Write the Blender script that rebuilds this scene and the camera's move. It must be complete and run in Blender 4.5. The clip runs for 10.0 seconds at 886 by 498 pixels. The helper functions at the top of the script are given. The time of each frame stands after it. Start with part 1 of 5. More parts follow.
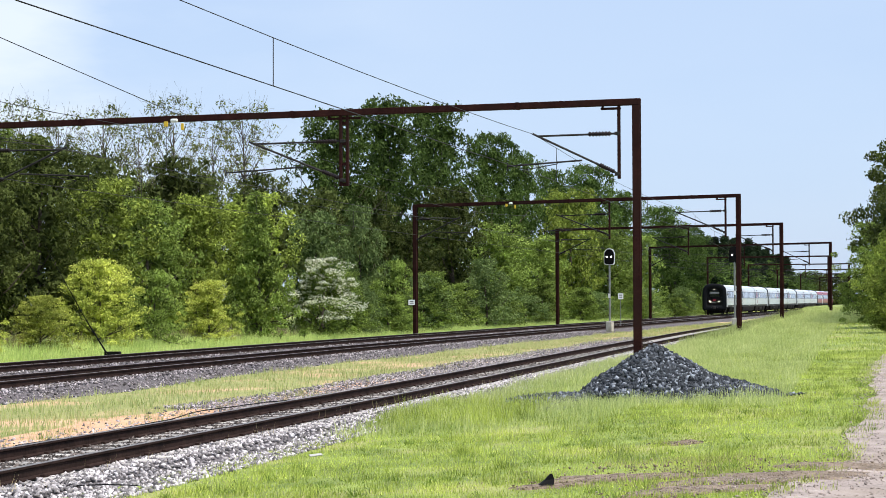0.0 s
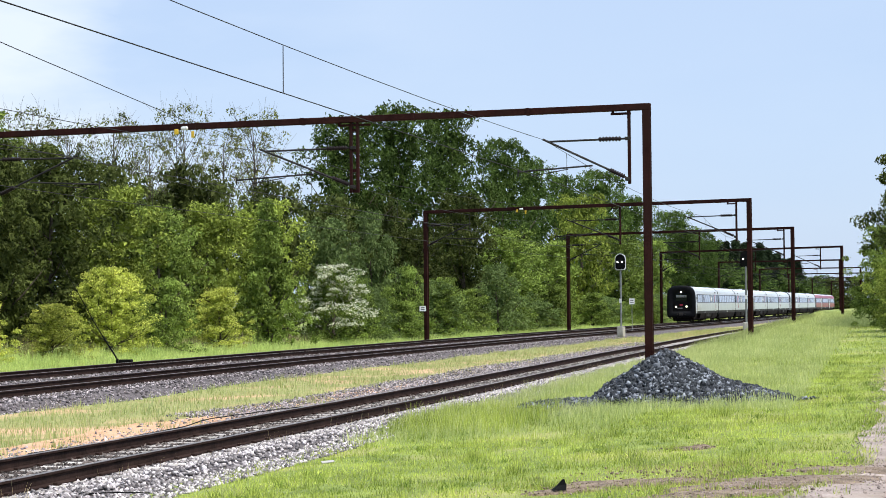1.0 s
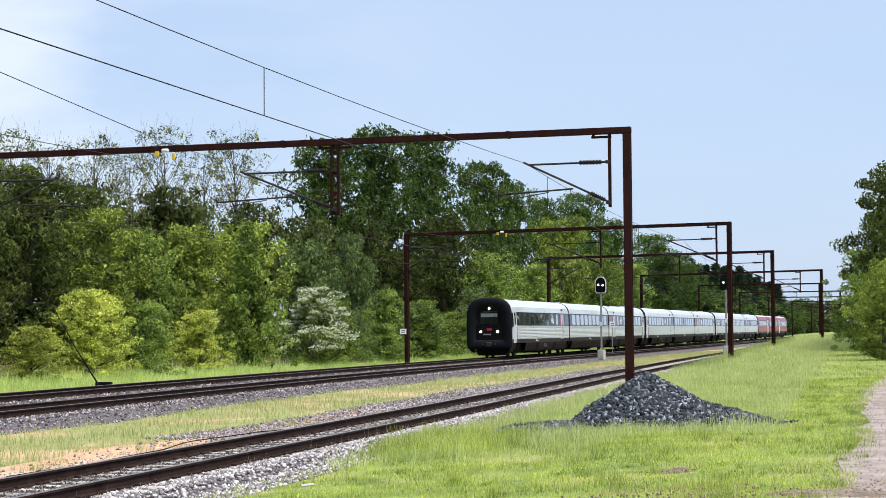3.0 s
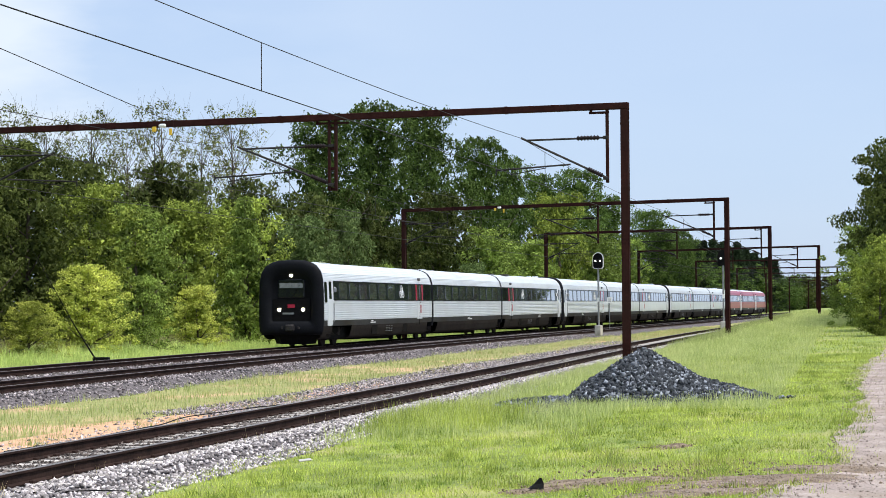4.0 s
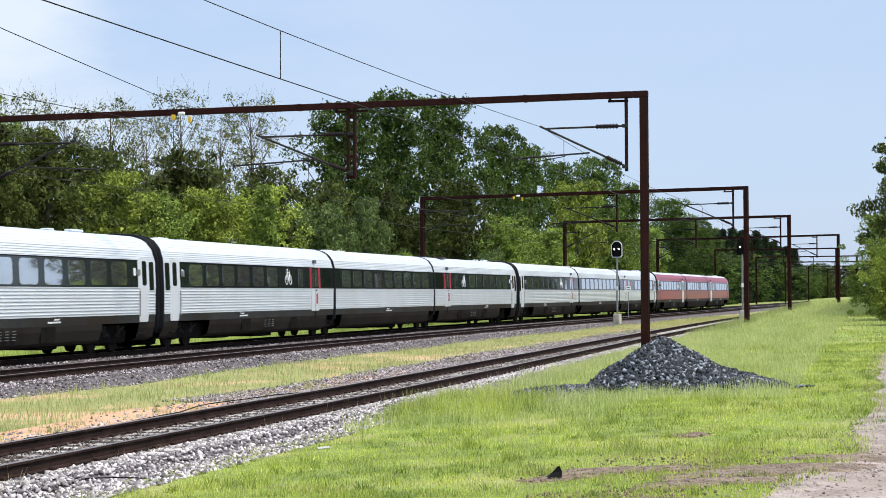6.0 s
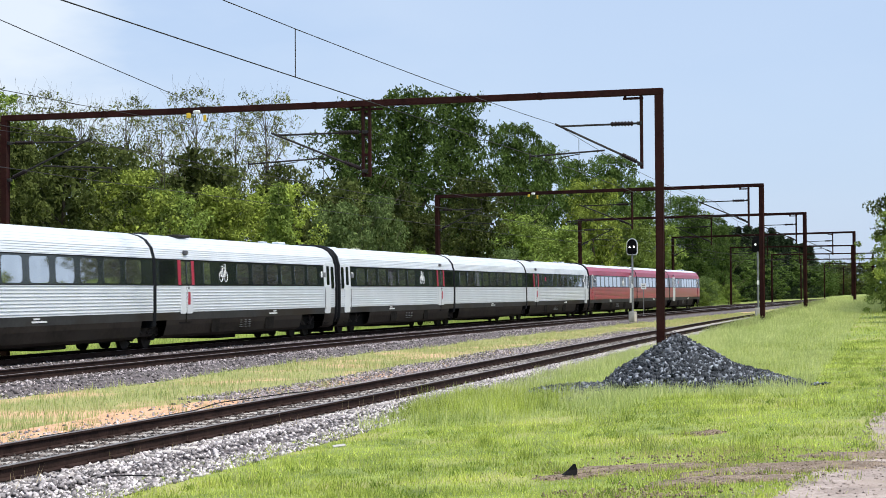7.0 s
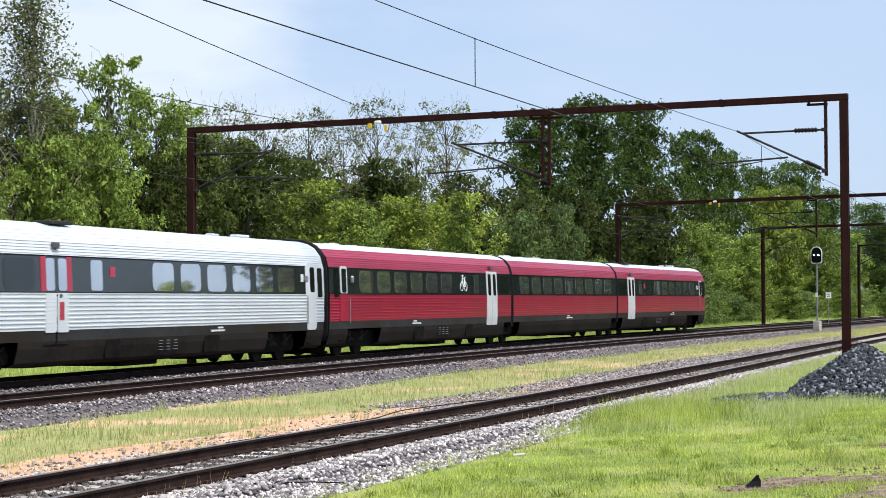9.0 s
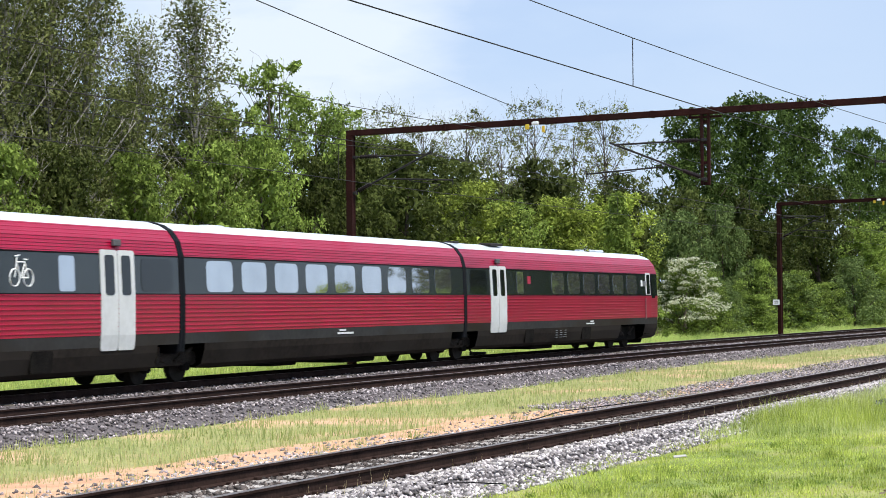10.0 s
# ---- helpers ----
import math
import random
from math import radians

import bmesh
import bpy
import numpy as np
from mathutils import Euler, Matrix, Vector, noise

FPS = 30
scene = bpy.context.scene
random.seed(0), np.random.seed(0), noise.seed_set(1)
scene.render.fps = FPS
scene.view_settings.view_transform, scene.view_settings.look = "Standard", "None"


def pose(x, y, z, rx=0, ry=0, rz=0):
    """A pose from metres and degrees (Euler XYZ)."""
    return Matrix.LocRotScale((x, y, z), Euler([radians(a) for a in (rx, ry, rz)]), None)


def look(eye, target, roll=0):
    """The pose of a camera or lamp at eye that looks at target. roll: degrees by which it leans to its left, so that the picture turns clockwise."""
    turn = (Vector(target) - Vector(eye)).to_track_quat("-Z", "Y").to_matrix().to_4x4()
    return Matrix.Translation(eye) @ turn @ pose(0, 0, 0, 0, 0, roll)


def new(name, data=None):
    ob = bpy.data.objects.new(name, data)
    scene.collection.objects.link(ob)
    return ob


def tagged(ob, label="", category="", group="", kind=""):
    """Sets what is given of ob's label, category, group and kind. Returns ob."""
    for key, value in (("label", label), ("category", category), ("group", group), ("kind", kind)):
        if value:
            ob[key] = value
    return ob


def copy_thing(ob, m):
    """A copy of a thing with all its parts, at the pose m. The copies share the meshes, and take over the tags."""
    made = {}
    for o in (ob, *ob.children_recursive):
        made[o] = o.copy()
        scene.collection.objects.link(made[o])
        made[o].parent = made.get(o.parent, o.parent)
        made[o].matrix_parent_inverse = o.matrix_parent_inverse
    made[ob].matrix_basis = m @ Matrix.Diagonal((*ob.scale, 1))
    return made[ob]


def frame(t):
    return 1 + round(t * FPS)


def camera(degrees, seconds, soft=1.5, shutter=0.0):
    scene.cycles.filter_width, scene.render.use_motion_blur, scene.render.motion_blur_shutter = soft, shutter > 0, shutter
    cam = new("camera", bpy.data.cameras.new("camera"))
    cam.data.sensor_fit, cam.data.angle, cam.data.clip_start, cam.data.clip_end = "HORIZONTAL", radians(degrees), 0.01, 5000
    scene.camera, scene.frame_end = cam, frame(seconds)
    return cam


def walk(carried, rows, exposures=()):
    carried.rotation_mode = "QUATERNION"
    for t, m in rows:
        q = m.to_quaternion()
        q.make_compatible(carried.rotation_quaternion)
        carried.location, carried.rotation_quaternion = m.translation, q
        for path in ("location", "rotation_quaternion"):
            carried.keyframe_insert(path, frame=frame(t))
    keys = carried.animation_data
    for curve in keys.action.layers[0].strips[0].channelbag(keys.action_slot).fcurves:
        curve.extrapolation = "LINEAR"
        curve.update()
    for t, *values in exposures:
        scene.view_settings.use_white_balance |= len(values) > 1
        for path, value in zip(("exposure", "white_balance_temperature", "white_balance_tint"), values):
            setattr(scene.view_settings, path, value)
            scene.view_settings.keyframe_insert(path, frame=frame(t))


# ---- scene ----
cam = camera(27.88, 10.0, soft=0.75, shutter=0.07)
EYE = 1.93
PAN = [
    (0.0, 0.0, 1.674, 0.192), (0.5, 0.235, 1.809, 0.379), (1.0, 0.357, 1.872, 0.511), (1.5, 0.223, 2.122, 0.520),
    (2.0, 0.082, 2.566, 0.472), (2.5, -0.075, 2.809, 0.442), (3.0, -0.27, 2.60, 0.42), (3.8, -0.373, 1.93, 0.40), (4.0, -0.354, 1.815, 0.375),
    (4.5, -0.191, 1.572, 0.295), (5.0, -0.063, 1.396, 0.224), (6.5, 0.440, 1.458, 0.310), (7.0, 0.728, 1.375, 0.341),
    (7.5, 1.388, 1.381, 0.385), (8.0, 2.605, 1.450, 0.379), (8.5, 4.325, 1.557, 0.347), (9.0, 6.500, 1.690, 0.298),
    (9.5, 8.942, 1.777, 0.38), (10.0, 11.580, 1.755, 0.45)]
walk(cam, [(t, pose(0, 0, EYE, 90 + p, r, w)) for t, w, p, r in PAN], exposures=((0.0, 0.30), (2.0, 0.29), (4.5, 0.24), (8.0, 0.22), (10.0, 0.28)))

# ---- world and sun ----
world = bpy.data.worlds.new("sky")
scene.world = world
world.use_nodes = True
wn, wl = world.node_tree.nodes, world.node_tree.links
SUN_EL, SUN_AZ = 62.0, 128.0     # azimuth clockwise from +y
nish = wn.new("ShaderNodeTexSky")
nish.sky_type, nish.sun_disc = "NISHITA", False
nish.sun_elevation, nish.sun_rotation = radians(SUN_EL), radians(SUN_AZ)
nish.air_density, nish.dust_density, nish.ozone_density = 1.0, 1.0, 2.0
co = wn.new("ShaderNodeTexCoord")
mp = wn.new("ShaderNodeMapping")
mp.inputs["Scale"].default_value = (1.0, 1.0, 3.2)
wl.new(co.outputs["Generated"], mp.inputs["Vector"])
cn = wn.new("ShaderNodeTexNoise")
cn.inputs["Scale"].default_value, cn.inputs["Detail"].default_value, cn.inputs["Roughness"].default_value = 4.2, 7, 0.5
wl.new(mp.outputs[0], cn.inputs["Vector"])
cr = wn.new("ShaderNodeValToRGB")
cr.color_ramp.elements[0].position, cr.color_ramp.elements[0].color = 0.40, (0.0, 0.0, 0.0, 1)
cr.color_ramp.elements[1].position, cr.color_ramp.elements[1].color = 0.57, (1, 1, 1, 1)
wl.new(cn.outputs["Fac"], cr.inputs["Fac"])
gain = wn.new("ShaderNodeMix")
gain.data_type, gain.blend_type = "RGBA", "MULTIPLY"
gain.inputs[0].default_value = 1.0
gain.inputs[7].default_value = (0.13, 0.13, 0.13, 1)
wl.new(nish.outputs[0], gain.inputs[6])
veil = wn.new("ShaderNodeMix")       # thin high veil over the whole sky
veil.data_type = "RGBA"
veil.inputs[0].default_value = 0.72
veil.inputs[7].default_value = (0.58, 0.73, 1.0, 1)
wl.new(gain.outputs[2], veil.inputs[6])
cl = wn.new("ShaderNodeMix")         # brighter clouds
cl.data_type = "RGBA"
cl.inputs[7].default_value = (0.90, 0.97, 1.04, 1)
sx = wn.new("ShaderNodeSeparateXYZ")
wl.new(co.outputs["Generated"], sx.inputs[0])
mr = wn.new("ShaderNodeMapRange")      # the clouds thin out towards the far end of the line
mr.inputs[1].default_value, mr.inputs[2].default_value, mr.inputs[3].default_value, mr.inputs[4].default_value = -0.32, 0.05, 1.0, 0.12
wl.new(sx.outputs["X"], mr.inputs[0])
cm = wn.new("ShaderNodeMath")
cm.operation = "MULTIPLY"
wl.new(cr.outputs[0], cm.inputs[0])
wl.new(mr.outputs[0], cm.inputs[1])
bank = wn.new("ShaderNodeVectorMath")          # bright cloud bank low over the near end of the wood
bank.operation = "DISTANCE"
bank.inputs[1].default_value = (-0.265, 0.95, 0.15)
wl.new(co.outputs["Generated"], bank.inputs[0])
bn = wn.new("ShaderNodeMath")
bn.operation = "MULTIPLY_ADD"
bn.inputs[1].default_value = -0.42
wl.new(cn.outputs["Fac"], bn.inputs[0])
wl.new(bank.outputs["Value"], bn.inputs[2])
br = wn.new("ShaderNodeMapRange")
br.inputs[1].default_value, br.inputs[2].default_value, br.inputs[3].default_value, br.inputs[4].default_value = -0.17, -0.09, 0.7, 0.0
wl.new(bn.outputs[0], br.inputs[0])
half = wn.new("ShaderNodeMath")
half.operation = "MULTIPLY"
half.inputs[1].default_value = 0.36
wl.new(cm.outputs[0], half.inputs[0])
both = wn.new("ShaderNodeMath")
both.operation = "MAXIMUM"
wl.new(half.outputs[0], both.inputs[0])
wl.new(br.outputs[0], both.inputs[1])
wl.new(both.outputs[0], cl.inputs[0])
wl.new(veil.outputs[2], cl.inputs[6])
bg = wn["Background"]
bg.inputs["Strength"].default_value = 0.87
wl.new(cl.outputs[2], bg.inputs["Color"])
sd = bpy.data.lights.new("sun", "SUN")
sd.energy, sd.angle, sd.color = 4.3, radians(12), (1.0, 0.95, 0.87)
sun = new("sun", sd)
_az, _el = radians(SUN_AZ), radians(SUN_EL)
sun.matrix_world = look((60 * math.sin(_az), 60 * math.cos(_az), 60 * math.tan(_el)), (0, 0, 0))


# ---- materials ----
def material(name, c1, c2, scale=6.0, rough=0.7, metal=0.0, bump=0.2, fine=8.0, c3=None, coord="Object", spec=0.5, per="", skew=1.0, coat=0.0):
    """Two-scale procedural surface: broad tone from c1 to c2, finer grain, optional stain colour c3 and per-piece variation."""
    m = bpy.data.materials.new(name)
    m.use_nodes = True
    n, l = m.node_tree.nodes, m.node_tree.links
    b = n["Principled BSDF"]
    tc = n.new("ShaderNodeTexCoord")
    a = n.new("ShaderNodeTexNoise")
    a.inputs["Scale"].default_value, a.inputs["Detail"].default_value = scale, 5
    l.new(tc.outputs[coord], a.inputs["Vector"])
    f = n.new("ShaderNodeTexNoise")
    f.inputs["Scale"].default_value, f.inputs["Detail"].default_value = scale * fine, 4
    l.new(tc.outputs[coord], f.inputs["Vector"])
    mixf = n.new("ShaderNodeMath")
    mixf.operation = "MULTIPLY_ADD"
    l.new(f.outputs["Fac"], mixf.inputs[0])
    mixf.inputs[1].default_value = 0.7
    l.new(a.outputs["Fac"], mixf.inputs[2])
    ramp = n.new("ShaderNodeMapRange")
    ramp.inputs[1].default_value, ramp.inputs[2].default_value = 0.55, 1.15
    l.new(mixf.outputs[0], ramp.inputs[0])
    src = ramp.outputs[0]
    if per:
        if per == "island":
            r = n.new("ShaderNodeNewGeometry").outputs["Random Per Island"]
        else:
            r = n.new("ShaderNodeObjectInfo").outputs["Random"]
        pw = n.new("ShaderNodeMath")
        pw.operation = "POWER"
        l.new(r, pw.inputs[0])
        pw.inputs[1].default_value = skew
        ad = n.new("ShaderNodeMath")
        ad.operation = "MULTIPLY_ADD"
        l.new(pw.outputs[0], ad.inputs[0])
        ad.inputs[1].default_value = 0.8
        sc = n.new("ShaderNodeMath")
        sc.operation = "MULTIPLY"
        sc.inputs[1].default_value = 0.2
        l.new(src, sc.inputs[0])
        l.new(sc.outputs[0], ad.inputs[2])
        src = ad.outputs[0]
    mx = n.new("ShaderNodeMix")
    mx.data_type = "RGBA"
    mx.inputs[6].default_value, mx.inputs[7].default_value = (*c1, 1), (*c2, 1)
    l.new(src, mx.inputs[0])
    col = mx.outputs[2]
    if c3:
        s = n.new("ShaderNodeTexNoise")
        s.inputs["Scale"].default_value, s.inputs["Detail"].default_value = scale * 0.37, 6
        l.new(tc.outputs[coord], s.inputs["Vector"])
        sr = n.new("ShaderNodeMapRange")
        sr.inputs[1].default_value, sr.inputs[2].default_value = 0.5, 0.66
        l.new(s.outputs["Fac"], sr.inputs[0])
        m3 = n.new("ShaderNodeMix")
        m3.data_type = "RGBA"
        m3.inputs[7].default_value = (*c3, 1)
        l.new(sr.outputs[0], m3.inputs[0])
        l.new(col, m3.inputs[6])
        col = m3.outputs[2]
    l.new(col, b.inputs["Base Color"])
    b.inputs["Roughness"].default_value, b.inputs["Metallic"].default_value = rough, metal
    b.inputs["Specular IOR Level"].default_value = spec
    b.inputs["Coat Weight"].default_value, b.inputs["Coat Roughness"].default_value = coat, 0.12
    if bump:
        bp = n.new("ShaderNodeBump")
        bp.inputs["Strength"].default_value, bp.inputs["Distance"].default_value = bump, 0.02
        l.new(f.outputs["Fac"], bp.inputs["Height"])
        l.new(bp.outputs[0], b.inputs["Normal"])
    return m


def leafy(name, c1, c2, thin=0.22, c3=None):
    """Leaves and blades: every leaf its own tone between c1 and c2, shifted in broad noise patches, part of the light
    shining through.
    """
    m = bpy.data.materials.new(name)
    m.use_nodes = True
    n, l = m.node_tree.nodes, m.node_tree.links
    b = n["Principled BSDF"]
    g = n.new("ShaderNodeNewGeometry")
    tc = n.new("ShaderNodeTexCoord")
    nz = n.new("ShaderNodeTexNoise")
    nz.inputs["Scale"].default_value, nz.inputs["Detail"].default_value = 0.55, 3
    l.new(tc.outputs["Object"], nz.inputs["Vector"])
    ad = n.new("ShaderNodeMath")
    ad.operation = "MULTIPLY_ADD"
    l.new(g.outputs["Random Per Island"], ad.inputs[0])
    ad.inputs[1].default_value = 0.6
    # broad patches of tone; in crowns they imitate shade between leaf clumps
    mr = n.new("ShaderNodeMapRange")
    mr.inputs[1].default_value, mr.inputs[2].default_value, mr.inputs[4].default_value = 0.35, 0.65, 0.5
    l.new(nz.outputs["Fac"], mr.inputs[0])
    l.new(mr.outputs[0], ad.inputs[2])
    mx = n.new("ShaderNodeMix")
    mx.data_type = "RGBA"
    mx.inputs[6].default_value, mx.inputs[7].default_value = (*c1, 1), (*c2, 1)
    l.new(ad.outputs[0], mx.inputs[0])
    col = mx.outputs[2]
    oi = n.new("ShaderNodeObjectInfo")
    hs = n.new("ShaderNodeHueSaturation")
    v = n.new("ShaderNodeMapRange")
    v.inputs[3].default_value, v.inputs[4].default_value = 0.72, 1.28
    l.new(oi.outputs["Random"], v.inputs[0])
    l.new(v.outputs[0], hs.inputs["Value"])
    l.new(col, hs.inputs["Color"])
    col = hs.outputs[0]
    l.new(col, b.inputs["Base Color"])
    b.inputs["Roughness"].default_value = 0.55
    b.inputs["Specular IOR Level"].default_value = 0.05
    t = n.new("ShaderNodeBsdfTranslucent")
    l.new(col, t.inputs["Color"])
    ms = n.new("ShaderNodeMixShader")
    ms.inputs[0].default_value = thin
    l.new(b.outputs[0], ms.inputs[1])
    l.new(t.outputs[0], ms.inputs[2])
    l.new(ms.outputs[0], n["Material Output"].inputs["Surface"])
    return m


def lamp_glow(name, colour, strength):
    m = bpy.data.materials.new(name)
    m.use_nodes = True
    b = m.node_tree.nodes["Principled BSDF"]
    b.inputs["Base Color"].default_value = (*colour, 1)
    b.inputs["Emission Color"].default_value = (*colour, 1)
    b.inputs["Emission Strength"].default_value = strength
    return m


M_SOIL = material("grass_ground", (0.07, 0.11, 0.02), (0.33, 0.40, 0.085), 1.3, 0.95, bump=1.0, fine=18, c3=(0.34, 0.33, 0.12))
M_DRY = material("dry_strip", (0.20, 0.235, 0.07), (0.40, 0.37, 0.15), 0.9, 0.95, bump=0.9, fine=14, c3=(0.62, 0.39, 0.25))
M_GRAVEL = material("gravel_road", (0.17, 0.135, 0.115), (0.50, 0.415, 0.375), 1.6, 0.95, bump=1.0, fine=16, c3=(0.27, 0.215, 0.175))
# bed colour kept dark as painted shade in gaps between loose stones
M_BALLAST = material("ballast_bed", (0.02, 0.017, 0.017), (0.20, 0.172, 0.178), 14.0, 0.9, bump=1.0, fine=2.5)
M_STONE = material("ballast_stone", (0.025, 0.021, 0.022), (0.86, 0.79, 0.80), 9.0, 0.85, bump=0.3, per="island", skew=1.9)
M_STONE_FAR = material("old_ballast_stone", (0.016, 0.013, 0.014), (0.60, 0.53, 0.545), 9.0, 0.9, bump=0.3, per="island", skew=2.0)
# brownish stone with the rails' shade mixed into its colour
M_STONE_SHADE = material("shaded_stone", (0.012, 0.009, 0.008), (0.20, 0.165, 0.15), 9.0, 0.9, bump=0.3, per="island", skew=2.0)
M_PILE = material("slate_stone", (0.001, 0.002, 0.003), (0.40, 0.435, 0.50), 9.0, 0.7, bump=0.3, per="island", spec=0.06, skew=7.0)
# near black, so the gaps between the heap's stones have painted shade
M_PILE_CORE = material("heap_gap_shade", (0.004, 0.005, 0.007), (0.03, 0.033, 0.04), 12.0, 0.95, bump=1.0, spec=0.06)
M_RAIL = material("rail_rust", (0.014, 0.009, 0.008), (0.048, 0.029, 0.024), 3.0, 0.8, 0.0, bump=0.3, spec=0.06)
M_HEAD = material("rail_head", (0.20, 0.16, 0.14), (0.38, 0.33, 0.30), 3.0, 0.4, 0.8, bump=0.1)
M_SLEEPER = material("sleeper_concrete", (0.24, 0.22, 0.205), (0.56, 0.52, 0.49), 4.0, 0.9, bump=0.4, per="object")
M_SLEEPER_DARK = material("sleeper_wood", (0.05, 0.042, 0.038), (0.13, 0.115, 0.10), 4.0, 0.9, bump=0.4, per="object")
M_GANTRY = material("gantry_paint", (0.016, 0.005, 0.005), (0.042, 0.015, 0.013), 2.0, 0.7, 0.0, bump=0.15, c3=(0.026, 0.012, 0.010), spec=0.06)
M_STEEL = material("dark_steel", (0.014, 0.013, 0.014), (0.045, 0.042, 0.042), 4.0, 0.6, 0.0, bump=0.1, spec=0.15)
M_ZINC = material("zinc_tube", (0.16, 0.17, 0.18), (0.33, 0.34, 0.35), 5.0, 0.5, 0.5, bump=0.1)
M_INSUL = material("insulator_brown", (0.012, 0.010, 0.012), (0.035, 0.026, 0.026), 8.0, 0.3, bump=0.05, spec=0.06)
M_WIRE = material("wire_copper", (0.025, 0.023, 0.025), (0.06, 0.055, 0.055), 8.0, 0.6, 0.4, bump=0.0, spec=0.06)
M_CONC = material("concrete", (0.32, 0.31, 0.29), (0.52, 0.50, 0.47), 3.0, 0.9, bump=0.4, c3=(0.24, 0.23, 0.21))
M_YELLOW = material("yellow_plastic", (0.62, 0.40, 0.02), (0.75, 0.52, 0.04), 6.0, 0.5, bump=0.05)
M_WHITE = material("white_enamel", (0.66, 0.68, 0.69), (0.78, 0.80, 0.81), 6.0, 0.5, bump=0.05)
M_BLACK = material("black_matt", (0.003, 0.003, 0.0035), (0.009, 0.009, 0.010), 6.0, 0.6, bump=0.1, spec=0.06)
M_RUBBER = material("black_rubber", (0.003, 0.0035, 0.005), (0.008, 0.009, 0.012), 2.0, 0.6, bump=0.1, spec=0.10)
M_BAR = material("dark_marking", (0.05, 0.05, 0.06), (0.10, 0.10, 0.11), 6.0, 0.6, bump=0.0)
M_CARWHITE = material("train_white", (0.56, 0.60, 0.65), (0.70, 0.74, 0.79), 0.8, 0.35, bump=0.02, fine=20, c3=(0.60, 0.63, 0.67), coat=0.4)
M_ROOFWHITE = material("roof_white", (0.50, 0.55, 0.62), (0.62, 0.68, 0.76), 0.8, 0.4, bump=0.02, fine=20, c3=(0.50, 0.53, 0.57))
M_CARRED = material("train_red", (0.27, 0.001, 0.026), (0.38, 0.003, 0.044), 0.8, 0.38, bump=0.02, fine=20, c3=(0.30, 0.002, 0.032), spec=0.25, coat=0.42)
M_SKIRT = material("skirt_grey", (0.026, 0.027, 0.028), (0.048, 0.048, 0.048), 0.7, 0.5, bump=0.05, fine=10, c3=(0.028, 0.023, 0.018), spec=0.06)
M_SKIRT_LOW = material("skirt_dusty", (0.012, 0.010, 0.009), (0.034, 0.028, 0.024), 0.7, 0.7, bump=0.08, fine=10, c3=(0.030, 0.026, 0.023), spec=0.06)
M_BAND = material("window_band", (0.010, 0.014, 0.014), (0.020, 0.026, 0.027), 1.0, 0.12, bump=0.0, spec=0.8)
M_GLASS = material("coated_glass", (0.60, 0.62, 0.64), (0.72, 0.74, 0.76), 0.6, 0.03, 0.94, bump=0.012, fine=3, spec=1.0)
M_DOORRED = material("door_red", (0.30, 0.006, 0.03), (0.40, 0.012, 0.05), 1.0, 0.4, bump=0.02, coat=0.5)
M_SCREEN = material("dark_glass", (0.006, 0.008, 0.009), (0.012, 0.015, 0.016), 0.6, 0.05, bump=0.0, spec=0.6)
M_DOORGREY = material("door_silver", (0.50, 0.52, 0.53), (0.62, 0.64, 0.65), 1.0, 0.4, bump=0.02)
M_UNDER = material("underframe_grime", (0.004, 0.004, 0.004), (0.018, 0.016, 0.014), 3.0, 0.9, bump=0.3, spec=0.06)
M_BOGIE = material("bogie_dust", (0.012, 0.010, 0.009), (0.060, 0.050, 0.043), 3.0, 0.8, bump=0.3, spec=0.1)
M_WHEEL = material("wheel_steel", (0.008, 0.007, 0.006), (0.030, 0.026, 0.023), 4.0, 0.7, 0.0, bump=0.1, spec=0.1)
M_LIGHT = lamp_glow("headlight", (1.0, 0.90, 0.62), 7.0)
M_SIGLIGHT = lamp_glow("signal_lamp", (1.0, 0.98, 0.95), 4.0)
M_BARK = material("bark", (0.045, 0.036, 0.028), (0.13, 0.11, 0.09), 5.0, 0.95, bump=0.6, spec=0.06)
M_BIRCH = material("birch_bark", (0.16, 0.15, 0.13), (0.42, 0.40, 0.37), 3.0, 0.9, bump=0.4, c3=(0.05, 0.045, 0.04))
# tree leaves: the near-black low ends put crown shade into the colour
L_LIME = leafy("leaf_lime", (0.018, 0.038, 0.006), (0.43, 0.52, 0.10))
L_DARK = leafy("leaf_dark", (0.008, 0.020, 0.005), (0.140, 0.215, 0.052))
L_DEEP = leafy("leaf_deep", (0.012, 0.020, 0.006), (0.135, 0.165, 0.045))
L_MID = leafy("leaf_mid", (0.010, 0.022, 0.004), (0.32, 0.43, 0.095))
L_BRIGHT = leafy("leaf_bright", (0.13, 0.19, 0.022), (0.72, 0.75, 0.17))
L_SILVER = leafy("leaf_greyish", (0.05, 0.09, 0.028), (0.24, 0.32, 0.11))
L_CONIFER = leafy("needle", (0.006, 0.013, 0.007), (0.035, 0.055, 0.025), 0.1)
L_YOUNG = leafy("leaf_young", (0.045, 0.058, 0.018), (0.26, 0.285, 0.105))
L_BLOSSOM = leafy("blossom", (0.50, 0.52, 0.36), (0.84, 0.85, 0.70), 0.3)
L_GRASS = leafy("grass_blade", (0.085, 0.155, 0.016), (0.80, 0.88, 0.21), 0.45)
L_TALL = leafy("tall_grass", (0.28, 0.36, 0.10), (0.68, 0.70, 0.33), 0.4)
L_BANK = leafy("bank_blade", (0.26, 0.38, 0.09), (0.78, 0.86, 0.34), 0.45)
L_WEED = leafy("weed_leaf", (0.10, 0.18, 0.03), (0.34, 0.44, 0.09), 0.3)
